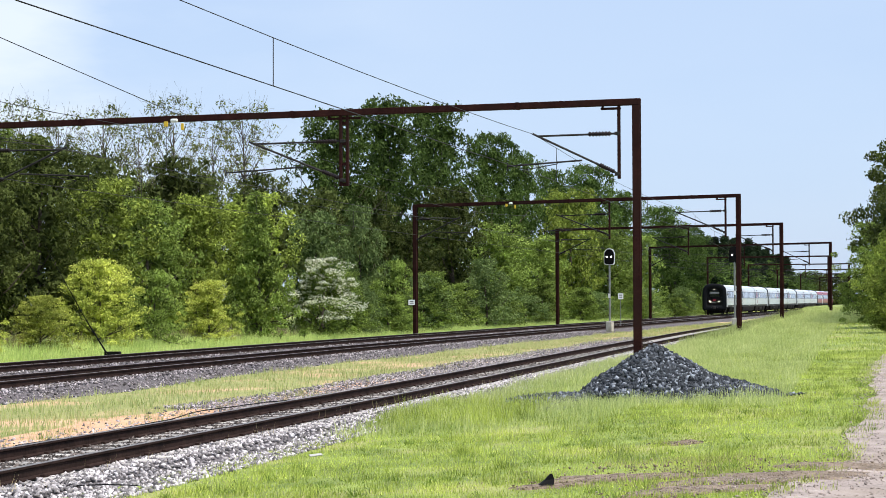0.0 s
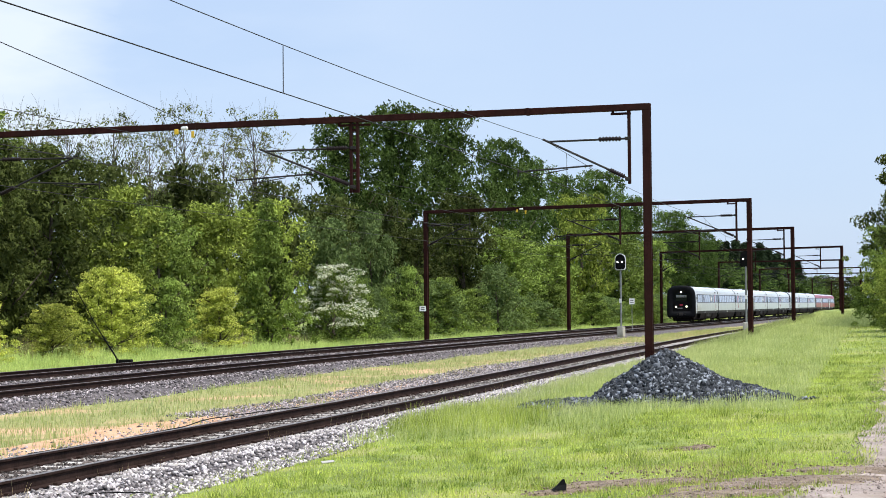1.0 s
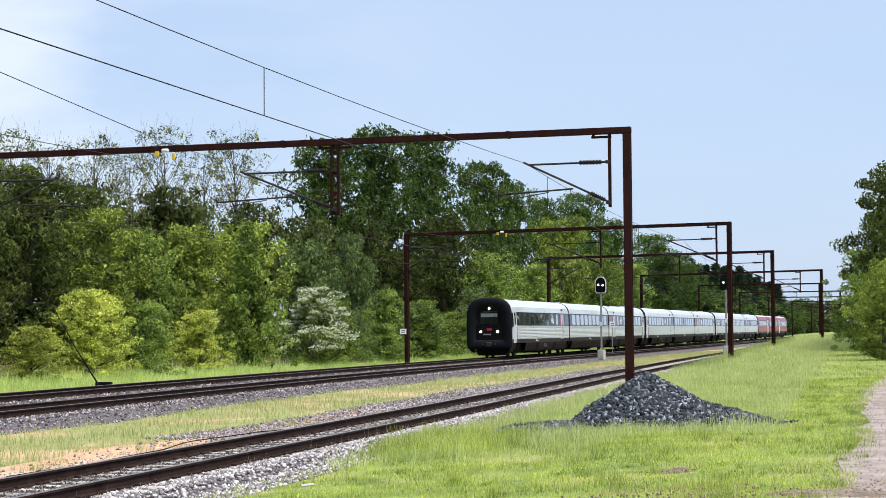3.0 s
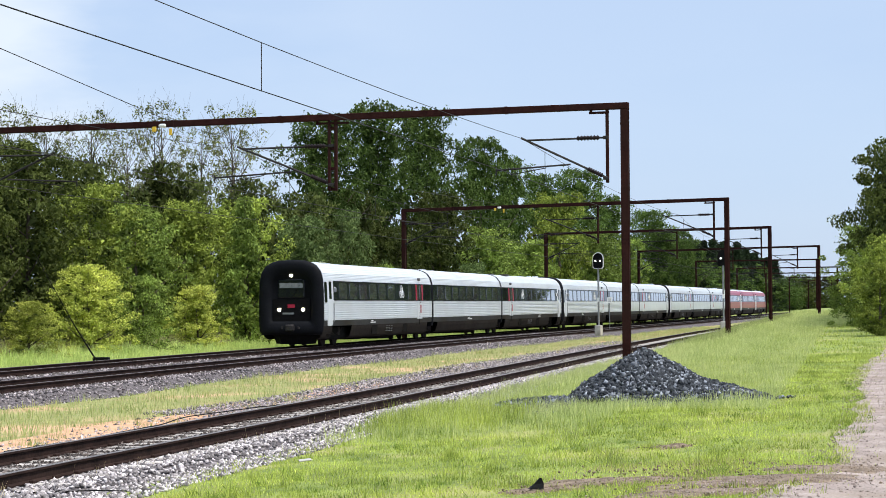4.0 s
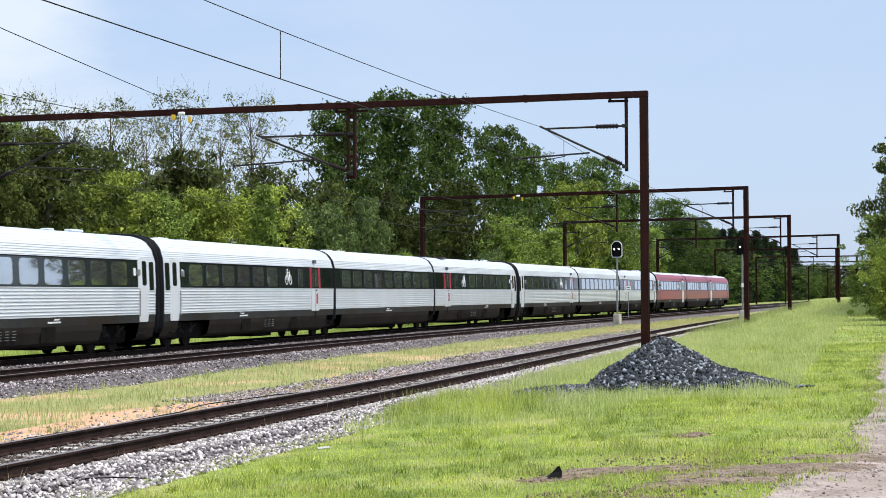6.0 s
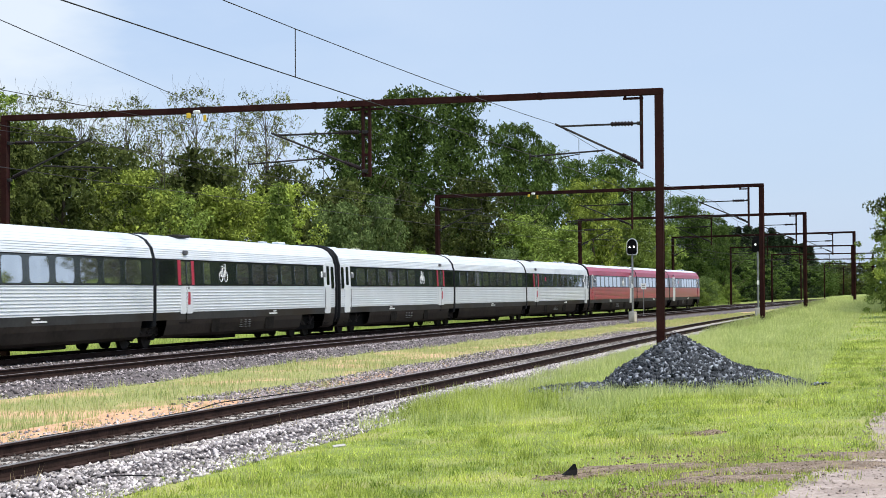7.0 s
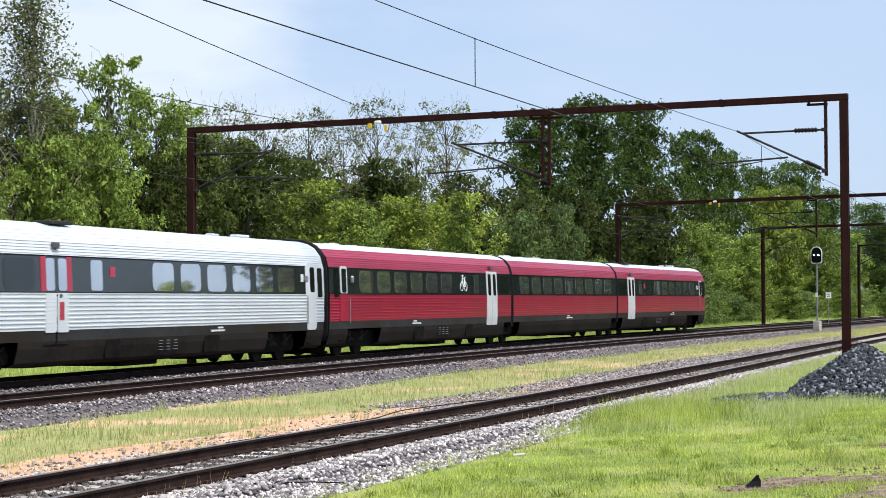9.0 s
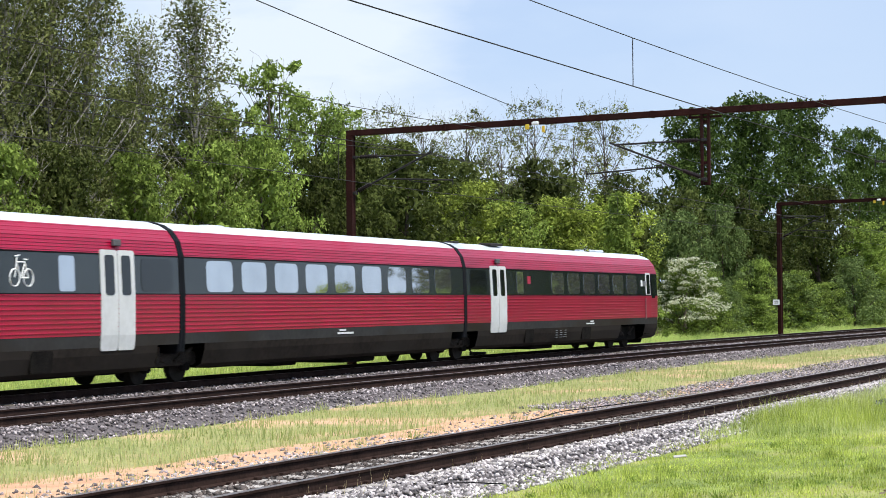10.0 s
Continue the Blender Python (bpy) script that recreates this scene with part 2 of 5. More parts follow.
L_STALK = leafy("dry_stalk", (0.16, 0.12, 0.07), (0.42, 0.34, 0.22), 0.2)
L_STRAW = leafy("straw", (0.50, 0.42, 0.20), (0.76, 0.64, 0.38), 0.35)
M_DIRT = material("dark_soil", (0.075, 0.052, 0.036), (0.33, 0.25, 0.18), 5.0, 0.95, bump=0.8)
M_SAND = material("bare_sand", (0.46, 0.25, 0.145), (0.70, 0.44, 0.275), 2.0, 0.95, bump=0.5)


# ---- mesh building ----
class Build:
    """Collects vertices and faces of one mesh."""

    def __init__(self):
        self.v, self.f = [], []

    def add(self, verts, faces):
        o = len(self.v)
        self.v.extend(verts)
        self.f.extend([tuple(i + o for i in q) for q in faces])
        return self

    def box(self, cx, cy, cz, sx, sy, sz, bev=0.0, rot=None):
        hx, hy, hz = sx / 2, sy / 2, sz / 2
        if bev <= 0:
            vs = [(x, y, z) for z in (-hz, hz) for x, y in ((-hx, -hy), (hx, -hy), (hx, hy), (-hx, hy))]
            fs = [(3, 2, 1, 0), (4, 5, 6, 7), (0, 1, 5, 4), (1, 2, 6, 5), (2, 3, 7, 6), (3, 0, 4, 7)]
        else:
            e = min(bev, hx * 0.9, hy * 0.9, hz * 0.9)
            ring = lambda ax, ay: [(-ax + e, -ay), (ax - e, -ay), (ax, -ay + e), (ax, ay - e), (ax - e, ay), (-ax + e, ay), (-ax, ay - e), (-ax, -ay + e)]
            vs = []
            for z, k in ((-hz, e), (-hz + e, 0), (hz - e, 0), (hz, e)):
                vs += [(x, y, z) for x, y in ring(hx - k * 0.7, hy - k * 0.7)]
            fs = [tuple(range(7, -1, -1)), tuple(range(24, 32))]
            for r in range(3):
                fs += [(r * 8 + i, r * 8 + (i + 1) % 8, r * 8 + 8 + (i + 1) % 8, r * 8 + 8 + i) for i in range(8)]
        c = Vector((cx, cy, cz))
        vs = [tuple((rot @ Vector(p) if rot else Vector(p)) + c) for p in vs]
        return self.add(vs, fs)

    def tube(self, pts, radii, n=8, cap=True):
        """Round bar along points; radii one number or one per point."""
        pts = [Vector(p) for p in pts]
        if not isinstance(radii, (list, tuple)):
            radii = [radii] * len(pts)
        vs, fs = [], []
        for i, p in enumerate(pts):
            d = (pts[min(i + 1, len(pts) - 1)] - pts[max(i - 1, 0)]).normalized()
            u = d.cross(Vector((0, 0, 1)))
            u = u.normalized() if u.length > 1e-3 else Vector((1, 0, 0))
            w = d.cross(u).normalized()
            vs += [tuple(p + (u * math.cos(a) + w * math.sin(a)) * radii[i]) for a in (2 * math.pi * k / n for k in range(n))]
        for i in range(len(pts) - 1):
            fs += [(i * n + k, i * n + n + k, i * n + n + (k + 1) % n, i * n + (k + 1) % n) for k in range(n)]
        if cap:
            fs += [tuple(range(n)), tuple(range(len(vs) - 1, len(vs) - n - 1, -1))]
        return self.add(vs, fs)

    def loft(self, rings, close=True, caps=False):
        n = len(rings[0])
        vs = [tuple(p) for r in rings for p in r]
        m = n if close else n - 1
        fs = [(i * n + k, i * n + (k + 1) % n, i * n + n + (k + 1) % n, i * n + n + k) for i in range(len(rings) - 1) for k in range(m)]
        if caps:
            fs += [tuple(range(n - 1, -1, -1)), tuple(range(len(vs) - n, len(vs)))]
        return self.add(vs, fs)

    def mesh(self, name, mat, smooth=False):
        me = bpy.data.meshes.new(name)
        me.from_pydata(self.v, [], self.f)
        me.materials.append(mat)
        if smooth:
            me.shade_smooth()
        me.update()
        return me


def part(name, b, mat, parent, label="", smooth=False):
    """Links a build as one mesh object under a thing or a part."""
    ob = new(name, b.mesh(name, mat, smooth))
    ob.parent = parent
    return tagged(ob, label)


def thing(name, label, category, m=None, group=""):
    ob = new(name)
    ob.empty_display_size = 0.3
    if m is not None:
        ob.matrix_basis = m
    return tagged(ob, label, category, group)


def stuff_mesh(name, verts, tris, mat, smooth=False):
    """Fast mesh from numpy arrays of vertices and triangles."""
    me = bpy.data.meshes.new(name)
    nv, nt = len(verts), len(tris)
    me.vertices.add(nv)
    me.vertices.foreach_set("co", np.asarray(verts, np.float32).ravel())
    me.loops.add(nt * 3)
    me.loops.foreach_set("vertex_index", np.asarray(tris, np.int32).ravel())
    me.polygons.add(nt)
    me.polygons.foreach_set("loop_start", np.arange(0, nt * 3, 3, dtype=np.int32))
    me.polygons.foreach_set("loop_total", np.full(nt, 3, np.int32))
    me.materials.append(mat)
    me.update(calc_edges=True)
    if smooth:
        me.shade_smooth()
    return me


# ---- line of the railway: s metres along the far track, o metres to its side towards the road ----
def bearing(s):
    s = np.clip(s, 41, 143)
    return radians(8.147) + 1.8035e-3 * s - 0.614e-5 * s * s


S_TAB = np.arange(-330.0, 1400.0, 1.0)
H_TAB = bearing(S_TAB)
_mid = (H_TAB[1:] + H_TAB[:-1]) / 2
X_TAB = np.concatenate([[0], np.cumsum(np.sin(_mid))])
Y_TAB = np.concatenate([[0], np.cumsum(np.cos(_mid))])
X_TAB += -13.02 - X_TAB[390]
Y_TAB += 58.914 - Y_TAB[390]


def along(s, o=0.0, z=0.0):
    h = float(np.interp(s, S_TAB, H_TAB))
    return Vector((float(np.interp(s, S_TAB, X_TAB)) + o * math.cos(h), float(np.interp(s, S_TAB, Y_TAB)) - o * math.sin(h), z))


def along_np(s, o):
    h = np.interp(s, S_TAB, H_TAB)
    return np.interp(s, S_TAB, X_TAB) + o * np.cos(h), np.interp(s, S_TAB, Y_TAB) - o * np.sin(h)


NEAR = 4.7
SID_S = [-60, 10, 26, 34, 42, 52, 66, 80, 100, 120, 140, 160, 200, 240, 300, 340]
SID_O = [12.7, 14.3, 14.8, 15.13, 15.44, 15.65, 15.65, 15.45, 15.05, 14.4, 13.8, 13.3, 11.8, 9.4, 5.2, NEAR]


def siding(s):
    """Side offset of the siding, which swings in to join the main line far off."""
    return float(np.interp(s, SID_S, SID_O))


SID_Z = -0.06


def ground_z(s, o):
    """Height of the ground: level beside the tracks, a bank up to the wood and another beyond the siding, a low rise under the woods."""
    s, o = np.asarray(s, float), np.asarray(o, float)
    z = np.interp(o, [-400, -30, -9, -4.5, 8, 12, 17.5, 21, 25, 60, 600], [0.3, 0.3, -0.25, -0.42, -0.40, -0.33, -0.33, -0.12, 0.05, 0.10, 0.3])
    z = z + np.interp(s, [70, 118], [1.0, 0.0]) * np.interp(o, [-30, -8.5, -6.0, -3.4], [0.35, 0.62, 0.34, 0.0])
    side = np.clip((o - np.interp(s, SID_S, SID_O) - 1.35) / 1.9, 0, 1)
    z = z + np.interp(s, [62, 90, 110, 148, 197, 300, 600], [0.0, 0.2, 0.42, 0.75, 1.0, 1.25, 1.4]) * side * side * (3 - 2 * side)
    return z + 0.04 * np.sin(s * 0.31 + o * 0.7) * np.sin(o * 0.53 - s * 0.11)


def plan(x, y):
    """Distance along the line and offset to its side of a place in the world."""
    i = int(np.argmin((X_TAB - x) ** 2 + (Y_TAB - y) ** 2))
    dx, dy, h = x - X_TAB[i], y - Y_TAB[i], H_TAB[i]
    return float(S_TAB[i] + dx * math.sin(h) + dy * math.cos(h)), float(dx * math.cos(h) - dy * math.sin(h))


def ground_at(x, y):
    return float(ground_z(*plan(x, y)))


# ---- ground, strips, road ----
def sheet(name, s_list, o_fun, mat, lift=0.0, label="", category="ground", z_fun=ground_z):
    """A sheet over the s, o plan; o_fun(s) gives the row of side offsets."""
    b = Build()
    rows = []
    for s in s_list:
        o = np.asarray(o_fun(s), float)
        x, y = along_np(np.full(len(o), float(s)), o)
        z = z_fun(s, o) + lift
        rows.append([(float(a), float(c), float(d)) for a, c, d in zip(x, y, z)])
    b.loft(rows, close=False)
    b.f = [q[::-1] for q in b.f]
    ob = new(name, b.mesh(name, mat, True))
    return tagged(ob, label, category, kind="structure")


_s = list(np.arange(-320, 0, 40)) + list(np.arange(0, 200, 2)) + list(np.arange(200, 1390, 35))
_o = np.array([-400, -200, -100, -60, -40, -30, -24, -18, -14, -11, -9, -7, -6, -5, -4.5, -3.5, -2, 0, 2, 4, 6, 7, 8, 9, 10, 11, 12, 13, 14, 15, 16, 17, 17.5,
               18, 19, 20, 21, 22, 23, 24, 25, 26, 28, 30, 34, 40, 50, 70, 100, 200, 380])
sheet("ground", _s, lambda s: _o, M_SOIL, label="grassy ground beside the railway, bright green in spring")


def strip_edge(s, base, amp, ph):
    return base + amp * (math.sin(s * 0.9 + ph) * 0.5 + math.sin(s * 0.23 + 2 * ph) * 0.8 + math.sin(s * 2.3 + ph) * 0.25)


sheet("verge", np.arange(20, 260, 1.5), lambda s: np.linspace(strip_edge(s, 7.2, 0.15, 1), min(strip_edge(s, siding(s) - 1.7, 0.2, 4), 30) if siding(s) > 9.5 else 7.6, 7),
      M_DRY, 0.012, "dry yellow verge of grass and sand between the tracks")


sheet("sand_strip", np.arange(18, 58, 0.6), lambda s: np.linspace(strip_edge(s, siding(s) - 3.2 - 0.45 * (s < 38) + 0.04 * max(s - 44, 0), 0.28, 3), strip_edge(s, siding(s) - 1.75, 0.12, 6), 6), M_SAND, 0.03,
      "bare orange sand beside the siding")


def road_row(s):
    a = float(np.interp(s, [-60, 8, 15, 18, 21, 25.5, 34, 50, 64, 80, 120, 200], [23.0, 22.4, 22.9, 23.4, 24.2, 25.3, 25.8, 26.2, 26.7, 27.4, 30, 40]))
    return np.linspace(strip_edge(s, a, 0.16, 2), strip_edge(s, a + 3.6 + (1.5 if s < 30 else 0), 0.1, 5), 12)


sheet("gravel_road", np.arange(-60, 200, 0.7), road_row, M_GRAVEL, 0.02, "pale trodden gravel road with ragged grassy edges", "road")


def bed(name, o_fun, zt, half, s0, s1, label, dip=0.0):
    """Ballast bed: flat top with sloping shoulders."""
    b = Build()
    rows = []
    for s in np.arange(s0, s1, 2.0):
        c = o_fun(s)
        r = []
        for d, z in ((-half - 0.75, -0.5), (-half, zt - 0.02), (-0.75, zt), (-0.62, zt - dip), (0.62, zt - dip), (0.75, zt), (half, zt - 0.02), (half + 0.75, -0.5)):
            r.append(tuple(along(s, c + d + 0.04 * math.sin(s * 1.7 + d), z)))
        rows.append(r)
    b.loft(rows, close=False)
    b.f = [q[::-1] for q in b.f]
    return tagged(new(name, b.mesh(name, M_BALLAST)), label, "ballast", kind="structure")


bed("ballast_far", lambda s: 0.0, -0.19, 1.75, -320, 1100, "grey crushed stone bed under the far main track")
bed("ballast_near", lambda s: NEAR, -0.19, 1.75, -320, 1100, "grey crushed stone bed under the near main track")
bed("ballast_siding", siding, -0.20 + SID_Z, 1.5, -60, 300, "pale crushed stone bed under the siding track", 0.03)


def stones(name, n, s0, s1, o_fun, z_fun, size, mat, seed, label, category="ballast", bias=1.0):
    """Many loose angular stones in one mesh."""
    rng = np.random.default_rng(seed)
    s = s0 + (s1 - s0) * rng.random(n) ** bias
    o = o_fun(s, rng)
    x, y = along_np(s, o)
    z = z_fun(s, o)
    base = np.array([(1, 0, 0), (-1, 0, 0), (0, 1, 0), (0, -1, 0), (0, 0, 1), (0, 0, -1)], float)
    v = base[None] * (0.55 + 0.75 * rng.random((n, 6, 1)))
    v += rng.normal(0, 0.18, v.shape)
    a = rng.random(n) * 6.28
    t = rng.normal(0, 0.7, n)
    ca, sa, ct, st = np.cos(a), np.sin(a), np.cos(t), np.sin(t)
    vx, vy, vz = v[..., 0], v[..., 1], v[..., 2] * 0.75
    vy, vz = vy * ct[:, None] - vz * st[:, None], vy * st[:, None] + vz * ct[:, None]
    vx, vy = vx * ca[:, None] - vy * sa[:, None], vx * sa[:, None] + vy * ca[:, None]
    r = size * (0.6 + 0.8 * rng.random((n, 1)))
    V = np.stack([vx * r + x[:, None], vy * r + y[:, None], vz * r + z[:, None]], -1).reshape(-1, 3)
    F = np.array([(0, 2, 4), (2, 1, 4), (1, 3, 4), (3, 0, 4), (2, 0, 5), (1, 2, 5), (3, 1, 5), (0, 3, 5)])
    T = (F[None] + 6 * np.arange(n)[:, None, None]).reshape(-1, 3)
    return tagged(new(name, stuff_mesh(name, V, T, mat)), label, category, kind="stuff")


def bed_z(c, half, zt):
    def z(s, o):
        d = np.abs(o - c(s))
        return np.where(d < half, np.where(d < 0.7, zt - 0.012, zt), np.maximum(zt - (d - half) * 0.42, ground_z(s, o))) + 0.01
    return z


_sid = np.vectorize(siding)
stones("loose_ballast", 38000, 20, 100, lambda s, r: _sid(s) + np.where(r.random(len(s)) < 0.42, -1, 1) * (0.86 + 1.65 * r.random(len(s))), bed_z(_sid, 1.5, -0.20 + SID_Z), 0.037, M_STONE, 1,
       "pale grey crushed stones along the siding", bias=1.5)
stones("loose_ballast", 31000, 25, 130, lambda s, r: NEAR + (r.random(len(s)) * 2 - 1) * 2.5, bed_z(lambda s: NEAR + 0 * s, 1.75, -0.19), 0.038, M_STONE_FAR, 2,
       "grey crushed stones of the near main track", bias=1.3)
stones("loose_ballast", 12000, 28, 140, lambda s, r: (r.random(len(s)) * 2 - 1) * 2.4, bed_z(lambda s: 0 * s, 1.75, -0.19), 0.04, M_STONE_FAR, 3,
       "grey crushed stones of the far main track", bias=1.3)
# stones between the siding rails, coloured dark for the shade there
stones("grimy_ballast", 14000, 20, 100, lambda s, r: _sid(s) + (r.random(len(s)) * 2 - 1) * 0.70, lambda s, o: -0.246 + 0.0 * s, 0.036, M_STONE_SHADE, 5,
       "brownish stones between the rails of the siding, darkened as rail shade", bias=1.5)
stones("road_pebbles", 5000, 14, 60, lambda s, r: np.interp(s, [15, 18, 21, 25.5, 34, 50, 64], [22.9, 23.4, 24.2, 25.3, 25.8, 26.2, 26.7]) + np.abs(r.normal(0, 1.6, len(s))) - 0.25,
       lambda s, o: ground_z(s, o) + 0.02, 0.018, M_GRAVEL, 4, "small stones scattered on the gravel road", "gravel", bias=1.6)


# ---- tracks ----
def rail_rows(o_fun, s0, s1, step, prof):
    rows = []
    for s in np.arange(s0, s1 + 0.1, step):
        p, h = along(s, o_fun(s)), float(np.interp(s, S_TAB, H_TAB))
        rows.append([(p.x + u * math.cos(h), p.y - u * math.sin(h), z) for u, z in prof])
    return rows


def track(name, o_fun, zr, s0, s1, sleeper_to, label, smat, slen):
    t = thing(name, label, "railway track")
    t["kind"] = "structure"
    foot = [(-0.075, -0.172), (0.075, -0.172), (0.075, -0.158), (0.012, -0.14), (0.010, -0.05), (0.036, -0.035), (0.036, -0.006), (-0.036, -0.006), (-0.036, -0.035), (-0.010, -0.05), (-0.012, -0.14), (-0.075, -0.158)]
    head = [(-0.035, -0.006), (0.035, -0.006), (0.030, 0.0), (-0.030, 0.0)]
    for sgn in (-1, 1):
        f = lambda s: o_fun(s) + sgn * 0.7535
        b = Build().loft(rail_rows(f, s0, s1, 3.0, [(u, z + zr) for u, z in foot]))
        rail = part("rail", b, M_RAIL, t)
        part("running_surface", Build().loft(rail_rows(f, s0, s1, 3.0, [(u, z + zr) for u, z in head])), M_HEAD, rail, "worn bright top of the rail")
    b = Build()
    b.box(0, 0, 0, slen, 0.25, 0.16, 0.02)
    me = b.mesh("sleeper", smat)
    fb = Build()
    for sgn in (-1, 1):
        for e in (-0.1, 0.1):
            fb.box(sgn * 0.7535 + e, 0, 0.095, 0.07, 0.11, 0.05, 0.01)
    fme = fb.mesh("rail_clip", M_RAIL)
    n = 0
    for s in np.arange(20 if "siding" in name else 31, sleeper_to, 0.63):
        h = float(np.interp(s, S_TAB, H_TAB))
        m = Matrix.Translation(along(s, o_fun(s), zr - 0.252)) @ pose(0, 0, 0, 0, 0, -math.degrees(h))
        sl = new("sleeper", me)
        sl.parent, sl.matrix_basis = t, m
        if n < 130:
            c = new("rail_clip", fme)
            c.parent = sl
        n += 1
    return t


track("track_far", lambda s: 0.0, 0.0, -320, 1000, 190, "far main railway track with dark rusty rails", M_SLEEPER_DARK, 2.5)
track("track_near", lambda s: NEAR, 0.0, -320, 1000, 200, "near main railway track with dark rusty rails", M_SLEEPER_DARK, 2.5)
track("track_siding", siding, SID_Z, -60, 330, 150, "rusty siding track on pale concrete sleepers", M_SLEEPER, 2.5)


# ---- overhead line gantries ----
def insulator(b, p, q, n=7, r=0.085):
    """Ribbed insulator from p to q."""
    p, q = Vector(p), Vector(q)
    pts, rad = [], []
    for i in range(n * 2 + 1):
        pts.append(p.lerp(q, i / (n * 2)))
        rad.append(r if i % 2 else r * 0.5)
    return b.tube(pts, rad, 8)


def gantry(sl, ol, sr, orr, h, arms, label, tags=False, foot=-0.5, rise=0.0):
    """Portal from the far side post to the near side post. arms: (hanger offset from the left post or None for the post itself, reach, side)."""
    a, c = along(sl, ol), along(sr, orr)
    d = (c - a)
    w = d.length
    g = thing("catenary_gantry", label, "gantry", Matrix.Translation((a.x, a.y, 0)) @ pose(0, 0, 0, 0, 0, math.degrees(math.atan2(d.y, d.x))), "gantries over the tracks")
    for x in (0.0, w):
        zb = foot if x else -0.5
        h = h + rise * x / w
        hsec = [(-0.12, -0.12), (0.12, -0.12), (0.12, -0.09), (0.10, -0.09), (0.10, 0.09), (0.12, 0.09), (0.12, 0.12), (-0.12, 0.12), (-0.12, 0.09), (-0.10, 0.09), (-0.10, -0.09), (-0.12, -0.09)]
        p = part("post", Build().loft([[(x + u, v, z) for u, v in hsec] for z in (zb, h - 0.205)], caps=True), M_GANTRY, g)
        part("footing", Build().box(x, 0, zb - 0.12, 0.62, 0.62, 0.5, 0.05), M_CONC, p, "concrete footing")
        part("base_plate", Build().box(x, 0, zb + 0.145, 0.42, 0.42, 0.03, 0.006), M_GANTRY, p)
    h = h - rise
    tilt = Matrix.Rotation(-math.atan2(rise, w), 3, "Y")
    beam = part("beam", Build().box(w / 2, 0, h + rise / 2 - 0.105, w + 0.26, 0.2, 0.2, 0.015, tilt), M_GANTRY, g)
    for k in range(1, 6):
        part("joint_plate", Build().box(w * k / 6, 0, h + rise * k / 6 - 0.105, 0.1, 0.225, 0.225, 0.004), M_GANTRY, beam)
    for hx, reach, twin in arms:
        base = 0.12 if hx is None else hx
        h0, h = h, h + rise * base / w
        sgn = 1 if reach > 0 else -1
        if hx is not None:
            hb = Build()
            for off in ((-0.11, 0.11) if twin else (0.0,)):
                hb.box(hx + off, 0, h - 1.3, 0.09, 0.12, 2.3, 0.01)
            if twin:
                for zz in (0.25, 0.9, 1.55, 2.2):
                    hb.box(hx, 0, h - 0.2 - zz, 0.3, 0.05, 0.1, 0.0)
            hb.box(hx - 0.25 * (1 if not twin else 0), 0, h - 0.29, 0.62 if not twin else 1.1, 0.09, 0.07, 0.01)
            hb.box(hx - 0.5, 0, h - 0.22, 0.07, 0.09, 0.14)
            part("hanger", hb, M_GANTRY, g, "steel hanger under the beam")
        h = h0
        zt, zb2 = h - 0.95, h - 2.2
        tip = base + reach
        arm = part("cantilever", Build().tube([(base, 0, zt), (tip, 0, zt - 0.02)], 0.034, 6)
                   .tube([(base, 0, zb2), (tip + sgn * 0.15, 0, zt + 0.06)], 0.038, 6)
                   .tube([(base + reach * 0.45, 0, zb2 + 0.45), (tip + sgn * 0.95, 0, zb2 + 0.32)], 0.03, 6)
                   .tube([(base + reach * 0.75, 0, zb2 + 0.36), (tip + sgn * 0.5, 0, zb2 + 0.18), (tip + sgn * 0.2, 0, zb2 + 0.02)], 0.016, 6)
                   .tube([(tip + sgn * 0.95, 0, zb2 + 0.42), (tip + sgn * 0.95, 0, zb2 + 0.16)], 0.02, 6), M_STEEL, g, "tubular cantilever arm")
        part("insulator", insulator(Build(), (base + sgn * 0.25, 0, zt), (base + sgn * 0.95, 0, zt)), M_INSUL, arm, "brown ribbed insulator", True)
        k1, k2 = 0.06, 0.24
        part("insulator", insulator(Build(), (base + reach * k1, 0, zb2 + 1.25 * k1), (base + reach * k2, 0, zb2 + 1.25 * k2)), M_INSUL, arm, "brown ribbed insulator", True)
        part("bracket", Build().box(base + sgn * 0.05, 0, zt, 0.16, 0.16, 0.1, 0.01), M_STEEL, arm)
        part("bracket", Build().box(base + sgn * 0.05, 0, zb2, 0.16, 0.16, 0.1, 0.01), M_STEEL, arm)
    if tags:
        x0 = w * 0.305
        lamp = part("beam_fitting", Build().box(x0 + 0.28, -0.08, h - 0.13, 0.26, 0.16, 0.12, 0.04), M_WHITE, g, "white insulator cap on the beam")
        part("yellow_tag", Build().box(x0, -0.13, h - 0.24, 0.15, 0.04, 0.17, 0.02), M_YELLOW, lamp, "yellow warning tag")
        part("yellow_tag", Build().box(x0 + 0.58, -0.13, h - 0.34, 0.11, 0.04, 0.22, 0.02), M_YELLOW, lamp, "yellow warning tag")
    return g


GL = "dark rust-red steel portal gantry spanning the tracks"
G1 = gantry(60.7, -2.8, 59.9, 19.48, 8.0, [(None, 2.9, 0), (12.9, -3.1, 1), (21.75, -2.55, 0)], GL + " behind the stone heap", True, -0.45, 0.11)
G2 = gantry(114.0, -2.2, 109.1, 18.4, 8.0, [(None, 2.9, 0), (13.2, -3.3, 0), (20.4, -3.0, 0)], GL + " with a small board", True, -0.5)
G3 = gantry(154.0, -1.6, 148.4, 17.5, 8.0, [(None, 2.9, 0), (12.0, -3.1, 0), (19.2, -3.0, 0)], GL + " in the middle distance")
